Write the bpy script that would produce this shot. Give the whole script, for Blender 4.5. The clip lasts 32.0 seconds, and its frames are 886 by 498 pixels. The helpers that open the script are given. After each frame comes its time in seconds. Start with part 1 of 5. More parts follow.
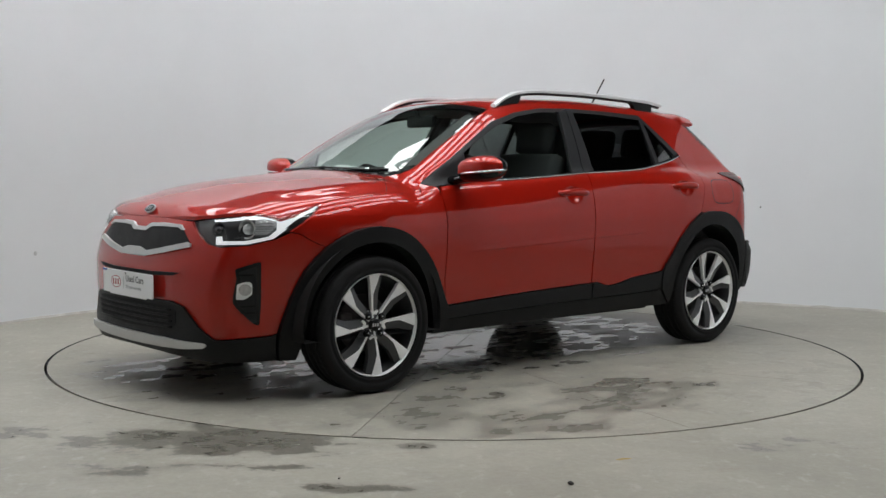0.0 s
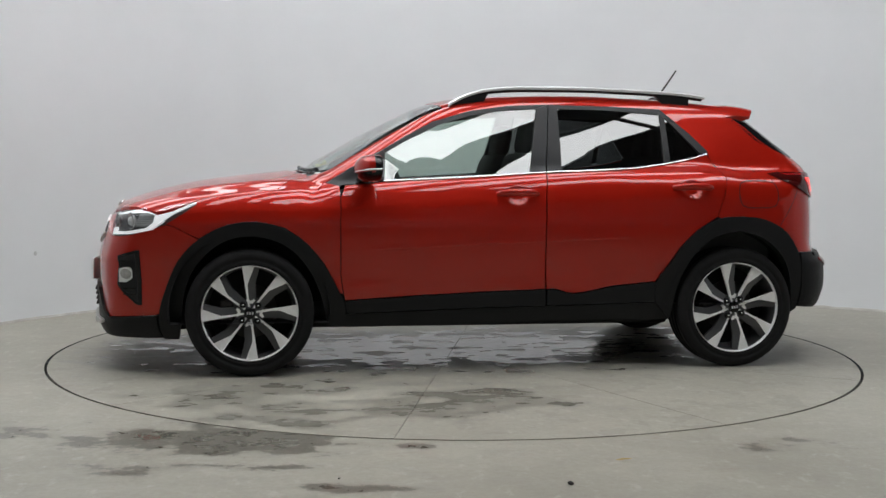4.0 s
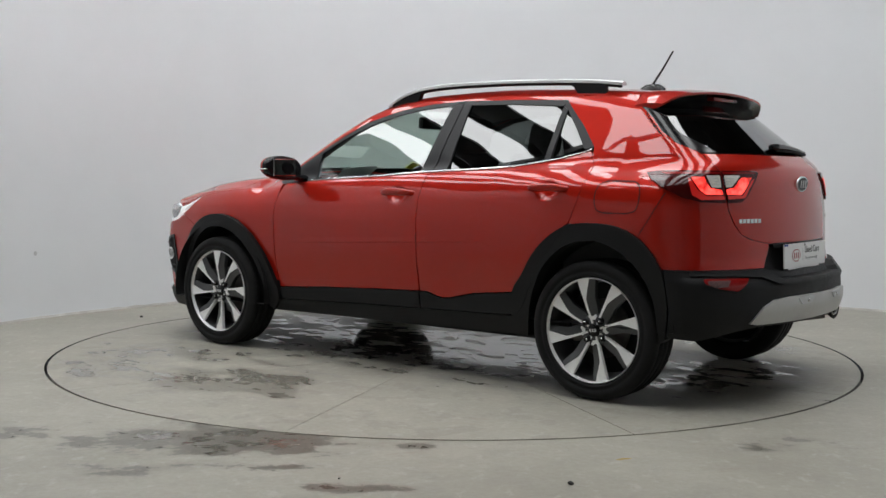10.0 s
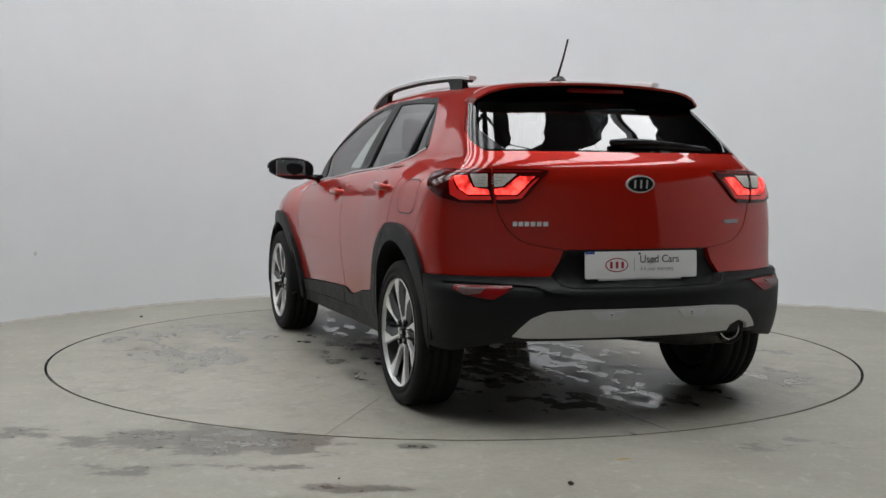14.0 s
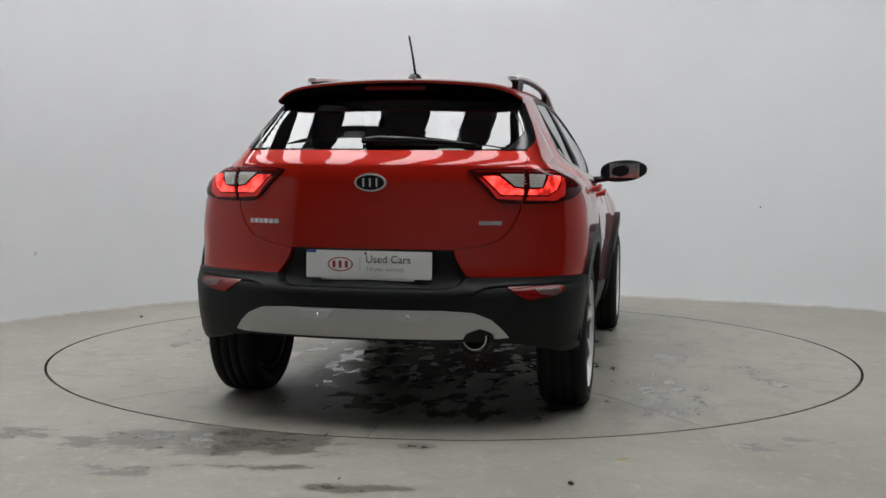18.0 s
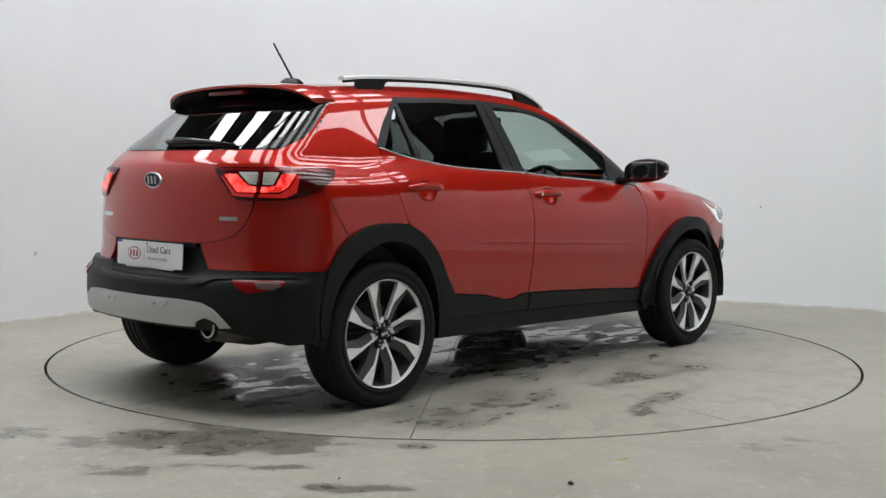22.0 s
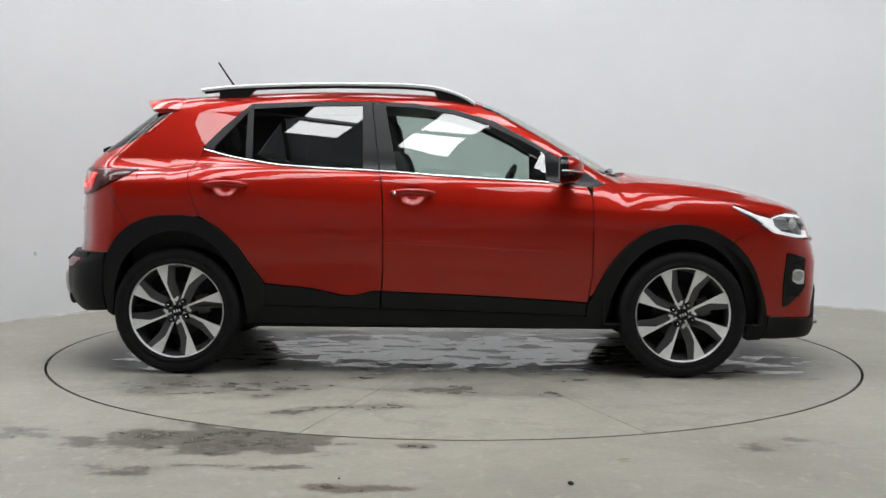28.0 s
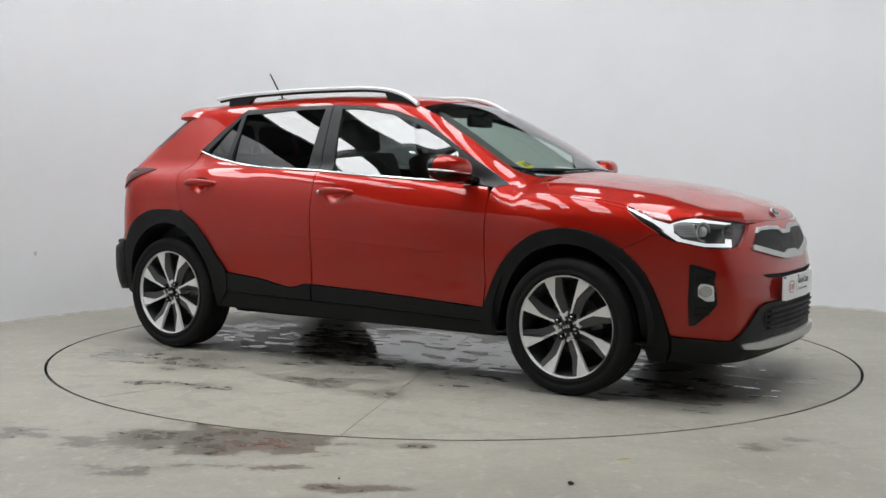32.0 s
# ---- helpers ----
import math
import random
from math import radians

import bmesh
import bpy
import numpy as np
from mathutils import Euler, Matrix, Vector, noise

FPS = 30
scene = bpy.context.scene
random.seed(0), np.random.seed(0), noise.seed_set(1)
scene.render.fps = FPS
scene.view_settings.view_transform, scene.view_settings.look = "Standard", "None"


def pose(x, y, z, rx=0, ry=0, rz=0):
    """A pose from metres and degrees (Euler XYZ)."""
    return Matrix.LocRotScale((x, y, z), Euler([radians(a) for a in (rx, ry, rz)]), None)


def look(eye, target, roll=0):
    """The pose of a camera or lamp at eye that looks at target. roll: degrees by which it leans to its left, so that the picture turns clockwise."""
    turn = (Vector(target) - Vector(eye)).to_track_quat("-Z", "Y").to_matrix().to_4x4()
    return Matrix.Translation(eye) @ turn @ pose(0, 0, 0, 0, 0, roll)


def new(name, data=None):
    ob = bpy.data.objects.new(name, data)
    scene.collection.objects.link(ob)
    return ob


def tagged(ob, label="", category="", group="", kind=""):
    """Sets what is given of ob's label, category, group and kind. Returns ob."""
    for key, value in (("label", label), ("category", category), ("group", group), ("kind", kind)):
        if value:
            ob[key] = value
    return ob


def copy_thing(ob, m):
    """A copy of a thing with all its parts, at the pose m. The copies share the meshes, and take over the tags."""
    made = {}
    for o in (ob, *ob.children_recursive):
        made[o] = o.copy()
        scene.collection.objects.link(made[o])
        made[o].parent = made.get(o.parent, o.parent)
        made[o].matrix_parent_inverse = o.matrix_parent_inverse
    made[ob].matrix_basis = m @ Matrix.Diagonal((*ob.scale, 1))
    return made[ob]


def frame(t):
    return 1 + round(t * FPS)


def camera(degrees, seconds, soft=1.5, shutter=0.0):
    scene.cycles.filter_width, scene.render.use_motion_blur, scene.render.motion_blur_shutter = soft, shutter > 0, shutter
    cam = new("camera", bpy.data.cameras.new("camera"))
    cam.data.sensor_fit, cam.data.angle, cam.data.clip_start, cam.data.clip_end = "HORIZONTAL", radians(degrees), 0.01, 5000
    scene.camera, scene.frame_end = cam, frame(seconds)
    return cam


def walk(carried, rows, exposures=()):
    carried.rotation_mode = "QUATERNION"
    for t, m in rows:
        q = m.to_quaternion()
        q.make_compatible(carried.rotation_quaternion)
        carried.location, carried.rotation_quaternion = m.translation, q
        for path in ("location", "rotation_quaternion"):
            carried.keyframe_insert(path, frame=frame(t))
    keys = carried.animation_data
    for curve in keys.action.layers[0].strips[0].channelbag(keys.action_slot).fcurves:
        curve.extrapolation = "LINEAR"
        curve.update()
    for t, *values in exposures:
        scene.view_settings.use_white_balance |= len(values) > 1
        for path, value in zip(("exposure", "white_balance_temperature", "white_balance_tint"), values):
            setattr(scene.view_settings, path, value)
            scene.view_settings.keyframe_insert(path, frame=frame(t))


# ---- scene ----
cam = camera(43.263, 32.0, soft=1.5)
EYE = (0.0, -6.5354, 1.0323)
STAND = pose(*EYE, 86.1237, 0, 0.5405) @ pose(0, 0, 0, 0, 0, 0.4134)
walk(cam, [(0.0, STAND), (32.0, STAND)], [(0.0, -.22), (21.0, -.24), (21.9, .05), (32.0, .03)])

# ---- light: overhead panels of the studio, and a faint grey daylight ----
world = bpy.data.worlds.new("studio_world")
scene.world = world
world.use_nodes = True
world.node_tree.nodes["Background"].inputs[0].default_value = (.62, .68, .75, 1)
world.node_tree.nodes["Background"].inputs[1].default_value = .05
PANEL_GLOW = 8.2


# ---- materials ----
def mat(name, color, rough=.5, metal=0.0, coat=0.0, spec=.5, vary=.0, scale=8.0, bump=.0, bump_scale=200.0, rough_vary=0.0, glow=None, alpha=1.0):
    m = bpy.data.materials.new(name)
    m.use_nodes = True
    nt = m.node_tree
    b = nt.nodes["Principled BSDF"]
    b.inputs["Base Color"].default_value = (*color, 1)
    b.inputs["Roughness"].default_value = rough
    b.inputs["Metallic"].default_value = metal
    b.inputs["Coat Weight"].default_value = coat
    b.inputs["Coat Roughness"].default_value = .02
    b.inputs["Specular IOR Level"].default_value = spec
    b.inputs["Alpha"].default_value = alpha
    if glow:
        b.inputs["Emission Color"].default_value = (*glow[0], 1)
        b.inputs["Emission Strength"].default_value = glow[1]
    tc = nt.nodes.new("ShaderNodeTexCoord")
    if vary or rough_vary:
        n = nt.nodes.new("ShaderNodeTexNoise")
        n.inputs["Scale"].default_value, n.inputs["Detail"].default_value, n.inputs["Roughness"].default_value = scale, 6, .62
        nt.links.new(tc.outputs["Object"], n.inputs["Vector"])
        if vary:
            r = nt.nodes.new("ShaderNodeMapRange")
            r.inputs["From Min"].default_value, r.inputs["From Max"].default_value = .25, .75
            r.inputs["To Min"].default_value, r.inputs["To Max"].default_value = 1 - vary, 1 + vary
            nt.links.new(n.outputs["Fac"], r.inputs["Value"])
            mul = nt.nodes.new("ShaderNodeVectorMath")
            mul.operation = "SCALE"
            mul.inputs[0].default_value = color
            nt.links.new(r.outputs["Result"], mul.inputs["Scale"])
            nt.links.new(mul.outputs["Vector"], b.inputs["Base Color"])
        if rough_vary:
            r = nt.nodes.new("ShaderNodeMapRange")
            r.inputs["From Min"].default_value, r.inputs["From Max"].default_value = .3, .7
            r.inputs["To Min"].default_value, r.inputs["To Max"].default_value = max(rough - rough_vary, 0), rough + rough_vary
            nt.links.new(n.outputs["Fac"], r.inputs["Value"])
            nt.links.new(r.outputs["Result"], b.inputs["Roughness"])
    if bump:
        n = nt.nodes.new("ShaderNodeTexNoise")
        n.inputs["Scale"].default_value, n.inputs["Detail"].default_value = bump_scale, 3
        nt.links.new(tc.outputs["Object"], n.inputs["Vector"])
        bp = nt.nodes.new("ShaderNodeBump")
        bp.inputs["Strength"].default_value, bp.inputs["Distance"].default_value = bump, .002
        nt.links.new(n.outputs["Fac"], bp.inputs["Height"])
        nt.links.new(bp.outputs["Normal"], b.inputs["Normal"])
    return m


def concrete(name, spots, seed, ragged_by, soak, soft, isle, detail, broken):
    """Worn grey concrete with paler scuffs and ragged damp patches; spots: x, y, radii and strength of each damp area."""
    m = bpy.data.materials.new(name)
    m.use_nodes = True
    nt = m.node_tree
    b = nt.nodes["Principled BSDF"]
    tc = nt.nodes.new("ShaderNodeTexCoord")

    def noise_at(scale, detail=6, rough=.6, stretch=(1, 1, 1)):
        mp = nt.nodes.new("ShaderNodeMapping")
        mp.inputs["Location"].default_value, mp.inputs["Scale"].default_value = (seed, seed * .7, 0), stretch
        n = nt.nodes.new("ShaderNodeTexNoise")
        n.inputs["Scale"].default_value, n.inputs["Detail"].default_value, n.inputs["Roughness"].default_value = scale, detail, rough
        nt.links.new(tc.outputs["Object"], mp.inputs["Vector"])
        nt.links.new(mp.outputs["Vector"], n.inputs["Vector"])
        return n.outputs["Fac"]

    def remap(v, a, c, lo, hi):
        r = nt.nodes.new("ShaderNodeMapRange")
        for key, value in (("From Min", a), ("From Max", c), ("To Min", lo), ("To Max", hi)):
            r.inputs[key].default_value = value
        nt.links.new(v, r.inputs["Value"])
        return r.outputs["Result"]

    def math_node(op, a, c):
        x = nt.nodes.new("ShaderNodeMath")
        x.operation = op
        for sock, v in ((x.inputs[0], a), (x.inputs[1], c)):
            if isinstance(v, float):
                sock.default_value = v
            else:
                nt.links.new(v, sock)
        return x.outputs["Value"]

    def mix(f, a, c):
        x = nt.nodes.new("ShaderNodeMix")
        x.data_type = "RGBA"
        for sock, v in ((x.inputs["Factor"], f), (x.inputs["A"], a), (x.inputs["B"], c)):
            if isinstance(v, tuple):
                sock.default_value = (*v, 1)
            elif isinstance(v, float):
                sock.default_value = v
            else:
                nt.links.new(v, sock)
        return x.outputs["Result"]

    cloud = noise_at(1.1, 5, .55)
    grain = noise_at(38, 8, .75)
    streak = noise_at(3.2, 6, .65, (1, 2.6, 1))
    pale = mix(remap(cloud, .3, .7, 0, 1), (.294, .281, .234), (.382, .368, .308))
    pale = mix(remap(streak, .52, .75, 0, .35), pale, (.41, .402, .362))
    pale = mix(remap(grain, .38, .68, 0, .18), pale, (.21, .202, .182))
    blot = noise_at(6.5, 5, .6)
    pale = mix(remap(blot, .48, .70, 0, .32), pale, (.26, .25, .22))
    island = math_node("ADD", noise_at(5.2, 6, .6, (1, 1.15, 1)), math_node("MULTIPLY", cloud, .25))
    pale = mix(remap(island, .675, .70, 0, isle), pale, (.21, .198, .172))
    rust = noise_at(2.9, 6, .68, (1, 1.4, 1))
    pale = mix(remap(rust, .62, .72, 0, .40), pale, (.27, .212, .172))
    chalk = noise_at(9.0, 7, .7, (1.6, 1, 1))
    pale = mix(remap(chalk, .56, .70, 0, .6), pale, (.46, .452, .410))
    fleck = noise_at(120, 2, .5)
    pale = mix(remap(fleck, .70, .76, 0, .5), pale, (.12, .112, .098))
    reach = None
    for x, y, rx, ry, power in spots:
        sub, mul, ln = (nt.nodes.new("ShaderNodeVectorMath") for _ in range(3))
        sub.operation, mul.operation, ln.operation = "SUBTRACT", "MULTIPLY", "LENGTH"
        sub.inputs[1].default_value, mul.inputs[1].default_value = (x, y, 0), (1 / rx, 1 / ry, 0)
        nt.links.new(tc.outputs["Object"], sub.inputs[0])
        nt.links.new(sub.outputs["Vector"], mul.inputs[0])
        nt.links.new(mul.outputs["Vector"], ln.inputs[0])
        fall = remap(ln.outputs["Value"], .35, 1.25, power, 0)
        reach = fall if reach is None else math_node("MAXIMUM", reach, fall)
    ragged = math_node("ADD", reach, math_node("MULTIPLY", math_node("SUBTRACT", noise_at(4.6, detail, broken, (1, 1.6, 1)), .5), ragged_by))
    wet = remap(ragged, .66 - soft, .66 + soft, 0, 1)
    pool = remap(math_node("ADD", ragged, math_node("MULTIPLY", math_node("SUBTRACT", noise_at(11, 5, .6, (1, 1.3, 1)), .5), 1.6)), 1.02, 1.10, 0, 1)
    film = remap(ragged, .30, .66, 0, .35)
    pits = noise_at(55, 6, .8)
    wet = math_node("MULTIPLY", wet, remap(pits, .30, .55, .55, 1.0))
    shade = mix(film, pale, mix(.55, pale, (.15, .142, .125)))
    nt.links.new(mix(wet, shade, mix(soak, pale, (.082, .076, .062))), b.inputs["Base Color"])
    dry = math_node("SUBTRACT", remap(grain, .3, .7, .42, .56), math_node("ADD", math_node("MULTIPLY", wet, .14), math_node("MULTIPLY", film, .10)))
    slick = math_node("ADD", math_node("MULTIPLY", dry, math_node("SUBTRACT", 1.0, pool)), math_node("MULTIPLY", pool, .085))
    nt.links.new(slick, b.inputs["Roughness"])
    nt.links.new(remap(pool, 0, 1, .32, .55), b.inputs["Specular IOR Level"])
    bp = nt.nodes.new("ShaderNodeBump")
    bp.inputs["Strength"].default_value, bp.inputs["Distance"].default_value = .10, .0012
    nt.links.new(noise_at(90, 5, .7), bp.inputs["Height"])
    nt.links.new(remap(pool, 0, 1, .10, .012), bp.inputs["Strength"])
    nt.links.new(bp.outputs["Normal"], b.inputs["Normal"])
    return m


WALL_PAINT = mat("wall_paint", (.785, .805, .828), .62, vary=.03, scale=1.3, bump=.12, bump_scale=60)
SKIRT = mat("wall_foot_dirt", (.62, .61, .58), .8, vary=.2, scale=14)
HALL = mat("dim_hall_sheeting", (.10, .10, .102), .7, vary=.15, scale=1.5)
# unseen hall walls, kept pale so that they bounce light onto the car
BOUNCE_WALL = mat("grey_bounce_wall", (.34, .345, .35), .7, vary=.12, scale=1.5)
DARK_CEILING = mat("dark_ceiling_sheet", (.11, .113, .118), .75, vary=.1, scale=2)
FLOOR = concrete("concrete_floor", ((-.90, -2.28, .72, .34, 1.0), (-.13, -2.37, .12, .08, .86), (-.30, -2.94, .30, .08, .72), (1.25, -2.26, .45, .16, .60), (-1.2, -2.74, .26, .12, .68), (-.70, -2.66, .38, .10, .74), (-1.7, -2.2, .4, .3, .55)), 3.1, 2.6, .78, .03, .10, 10, .68)
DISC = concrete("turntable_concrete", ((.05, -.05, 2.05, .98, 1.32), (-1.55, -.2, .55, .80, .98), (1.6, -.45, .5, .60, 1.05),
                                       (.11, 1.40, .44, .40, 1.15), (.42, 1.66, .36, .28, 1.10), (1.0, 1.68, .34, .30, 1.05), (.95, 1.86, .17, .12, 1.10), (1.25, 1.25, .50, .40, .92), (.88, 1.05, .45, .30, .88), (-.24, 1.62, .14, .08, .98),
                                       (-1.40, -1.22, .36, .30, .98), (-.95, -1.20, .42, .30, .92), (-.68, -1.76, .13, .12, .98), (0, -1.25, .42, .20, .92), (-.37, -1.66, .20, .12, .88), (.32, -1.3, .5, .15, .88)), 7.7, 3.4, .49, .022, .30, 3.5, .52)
GAP = mat("dark_gap", (.02, .02, .02), .9)
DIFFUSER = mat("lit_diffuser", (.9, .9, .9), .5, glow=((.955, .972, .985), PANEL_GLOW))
STEEL = mat("painted_steel", (.55, .56, .57), .45, vary=.05)
LEAF = mat("dry_leaf", (.42, .30, .07), .7, vary=.25, scale=60)
GRIT = mat("black_grit", (.02, .018, .016), .8)
PAINT = mat("red_metallic_paint", (.385, .0108, .0038), .36, .30, .95, spec=.05, vary=.05, scale=900)
BLACK = mat("textured_black_plastic", (.0088, .0092, .0100), .5, spec=.22, bump=.25, bump_scale=900, rough_vary=.06, scale=12)
GLOSS_BLACK = mat("gloss_black_trim", (.008, .008, .009), .14, spec=.3)
SATIN_BLACK = mat("satin_black_pillar", (.018, .0185, .020), .42, spec=.25)
LINER = mat("dark_liner", (.008, .008, .009), .85)
CHROME = mat("bright_chrome", (.82, .83, .84), .12, 1.0)
SATIN = mat("satin_silver_plastic", (.52, .52, .515), .36, .35, vary=.04, scale=30)
RAIL_SILVER = mat("brushed_silver_rail", (.74, .75, .76), .33, .35, vary=.03, scale=40)
ALLOY = mat("machined_alloy", (.92, .92, .915), .28, .15, vary=.05, scale=50)
ALLOY_DARK = mat("grey_painted_alloy", (.070, .071, .074), .38, .3)
RUBBER = mat("tyre_rubber", (.011, .011, .0115), .7, spec=.2, vary=.2, scale=20, bump=.3, bump_scale=120)
BRAKE = mat("brake_iron", (.13, .12, .115), .5, .8, vary=.2, scale=30)
CABIN = mat("charcoal_cabin_trim", (.075, .075, .077), .75, vary=.1, scale=30)
CLOTH = mat("dark_seat_cloth", (.040, .041, .043), .92, bump=.4, bump_scale=400)
LINING = mat("pale_headlining", (.30, .30, .29), .9)
PLATE_WHITE = mat("white_plate", (.92, .92, .92), .32, vary=.015, scale=6)
PRINT_DARK = mat("dark_print", (.06, .06, .065), .5)
PRINT_GREY = mat("grey_print", (.42, .42, .43), .5)
PRINT_RED = mat("red_print", (.42, .02, .03), .45)
PRINT_BLUE = mat("blue_print", (.02, .07, .35), .45)
LAMP_RED = mat("red_lamp_lens", (.20, .006, .006), .2, coat=.1, spec=.3)
LAMP_SMOKED_GREY = mat("smoked_grey_lens", (.12, .07, .07), .2, spec=.4, vary=.4, scale=120)
LAMP_SMOKE = mat("smoked_red_lens", (.045, .003, .003), .12, spec=.3)
LAMP_LOW = mat("dim_red_band", (.35, .010, .010), .15, coat=.4, glow=((1, .03, .02), .22))
LAMP_LIT = mat("lit_red_lamp", (.6, .012, .01), .2, glow=((1, .045, .035), 1.6))
def led_glow(m, low, high, scale):
    """Makes a lit lens uneven, as its light guides are."""
    nt = m.node_tree
    tc, n, r = (nt.nodes.new("ShaderNode" + k) for k in ("TexCoord", "TexNoise", "MapRange"))
    n.inputs["Scale"].default_value, n.inputs["Detail"].default_value = scale, 2
    for key, value in (("From Min", .35), ("From Max", .65), ("To Min", low), ("To Max", high)):
        r.inputs[key].default_value = value
    nt.links.new(tc.outputs["Object"], n.inputs["Vector"])
    nt.links.new(n.outputs["Fac"], r.inputs["Value"])
    nt.links.new(r.outputs["Result"], nt.nodes["Principled BSDF"].inputs["Emission Strength"])


led_glow(LAMP_LIT, .30, 4.2, 26)
TAIL_CLEAR = mat("clear_tail_reflector", (.80, .76, .70), .22, .2, vary=.2, scale=70)
LAMP_CLEAR = mat("clear_lamp_reflector", (.50, .50, .50), .2, .35, vary=.25, scale=70)
LAMP_DARK = mat("smoked_lamp_housing", (.02, .02, .021), .3)
DRL = mat("white_light_guide", (.82, .83, .84), .22, coat=.3, glow=((.93, .97, 1.0), .55))
STICKER = mat("yellow_sticker", (.75, .66, .03), .5)
PAPER = mat("white_paper", (.82, .83, .83), .6)
EXHAUST = mat("dulled_chrome", (.52, .51, .50), .22, .9)
BADGE = mat("chrome_badge", (.78, .78, .79), .22, .4)


def glass(name, tint, thin):
    """Window glass: a tinted see-through sheet with a glossy face."""
    m = bpy.data.materials.new(name)
    m.use_nodes = True
    nt = m.node_tree
    nt.nodes.remove(nt.nodes["Principled BSDF"])
    see, shine, mixer, edge, power, scale = (nt.nodes.new("ShaderNode" + k) for k in ("BsdfTransparent", "BsdfGlossy", "MixShader", "LayerWeight", "Math", "MapRange"))
    see.inputs["Color"].default_value = (*tint, 1)
    shine.inputs["Roughness"].default_value = .01
    shine.inputs["Color"].default_value = (1, 1, 1, 1)
    edge.inputs["Blend"].default_value = .5
    power.operation, power.inputs[1].default_value = "POWER", 5.0
    scale.inputs["To Min"].default_value, scale.inputs["To Max"].default_value = thin, 1.0
    nt.links.new(edge.outputs["Facing"], power.inputs[0])
    nt.links.new(power.outputs[0], scale.inputs["Value"])
    nt.links.new(scale.outputs[0], mixer.inputs[0])
    nt.links.new(see.outputs[0], mixer.inputs[1])
    nt.links.new(shine.outputs[0], mixer.inputs[2])
    nt.links.new(mixer.outputs[0], nt.nodes["Material Output"].inputs["Surface"])
    return m


CLEAR = glass("green_tinted_glass", (.70, .79, .745), .095)
PRIVACY = glass("dark_privacy_glass", (.16, .17, .172), .088)
COVER = glass("clear_lamp_cover", (.93, .94, .94), .05)


# ---- body surface ----
def lut(xs, ys):
    """A smooth curve through the knots (Hermite, held at the ends)."""
    xs, ys = np.array(xs, float), np.array(ys, float)
    d = np.diff(ys) / np.diff(xs)
    m = np.concatenate([[d[0]], np.where(d[1:] * d[:-1] > 0, 2 * d[1:] * d[:-1] / (d[1:] + d[:-1] + 1e-12), 0), [d[-1]]])
    def at(x):
        x = np.clip(np.asarray(x, float), xs[0], xs[-1])
        i = np.clip(np.searchsorted(xs, x) - 1, 0, len(xs) - 2)
        h = xs[i + 1] - xs[i]
        s = (x - xs[i]) / h
        return (ys[i] * (1 + 2 * s) + m[i] * h * s) * (1 - s) ** 2 + (ys[i + 1] * (3 - 2 * s) + m[i + 1] * h * (s - 1)) * s * s
    return at

SECTION = lut((.14, .22, .33, .48, .62, .76, .86, .93, 1.0, 1.045, 1.12, 1.25, 1.40, 1.50),
              (.76, .80, .828, .845, .862, .868, .856, .835, .800, .742, .708, .642, .555, .49))
PLAN = lut((-2.1, -1.9, -1.7, -1.5, -1.25, -1.05, -.85, -.6, -.24, .3, .8, .92, 1.05, 1.2, 1.45, 1.65, 1.85, 2.0, 2.15),
           (-.10, -.045, -.018, -.010, -.006, -.006, -.014, -.026, -.032, -.041, -.050, -.046, -.038, -.034, -.058, -.098, -.145, -.19, -.28))
# the same above the belt
PLAN_UP = lut((-2.1, -1.9, -1.7, -1.5, -1.35, -1.18, -.9, -.26, .3, .6, .9, 1.05, 1.2, 1.45, 1.65, 1.85, 2.0, 2.15),
              (-.12, -.09, -.065, -.048, -.040, -.034, -.032, -.033, -.034, -.026, -.024, -.024, -.026, -.052, -.096, -.145, -.19, -.28))
HAUNCH = lut((-2.1, -1.75, -1.5, -1.2, -.95, -.7), (.008, .014, .014, .012, .006, .0))
ROOF_Z = lut((-1.75, -1.5, -1.2, -.9, -.5, -.1, .15, .30, .50, .76, .93, .99, 1.09, 1.25, 1.42, 1.58, 1.72, 1.82, 1.91, 1.98, 2.03, 2.10),
             (1.40, 1.425, 1.449, 1.466, 1.477, 1.467, 1.446, 1.414, 1.326, 1.186, 1.086, 1.048, 1.032, 1.014, .994, .970, .939, .913, .883, .853, .815, .73))
CROWN = lut((-1.6, 0, .3, .6, .88, 1.0, 1.1, 1.3, 1.5, 1.8, 2.0), (.13, .14, .20, .24, .25, .185, .125, .10, .10, .12, .10))
NOSE_X = lut((.14, .19, .24, .32, .46, .56, .64, .72, .79, .86), (2.03, 2.072, 2.088, 2.088, 2.098, 2.10, 2.085, 2.06, 2.035, 2.01))
TAIL_X = lut((.20, .26, .34, .44, .54, .60, .66, .80, .98, 1.05, 1.11, 1.20, 1.30, 1.42),
             (-1.86, -1.94, -1.995, -2.02, -2.015, -1.965, -1.95, -1.945, -1.925, -1.90, -1.835, -1.72, -1.59, -1.44))

def smax(a, b, r):
    return np.maximum(a, b) + np.maximum(r - abs(a - b), 0) ** 2 / (4 * r)

# how far the shoulder lies above or below its usual height
SHOULDER = lut((-1.35, -1.1, -.8, -.26, .05, .4, .8, 1.0, 1.2, 1.4, 1.58, 1.8), (0, .03, .025, .005, -.012, -.032, -.060, -.078, -.088, -.105, -.13, -.15))

def ease(a):
    a = np.clip(a, 0, 1)
    return a * a * (3 - 2 * a)

HANDLES = ((-.095, .918), (-1.042, .954))

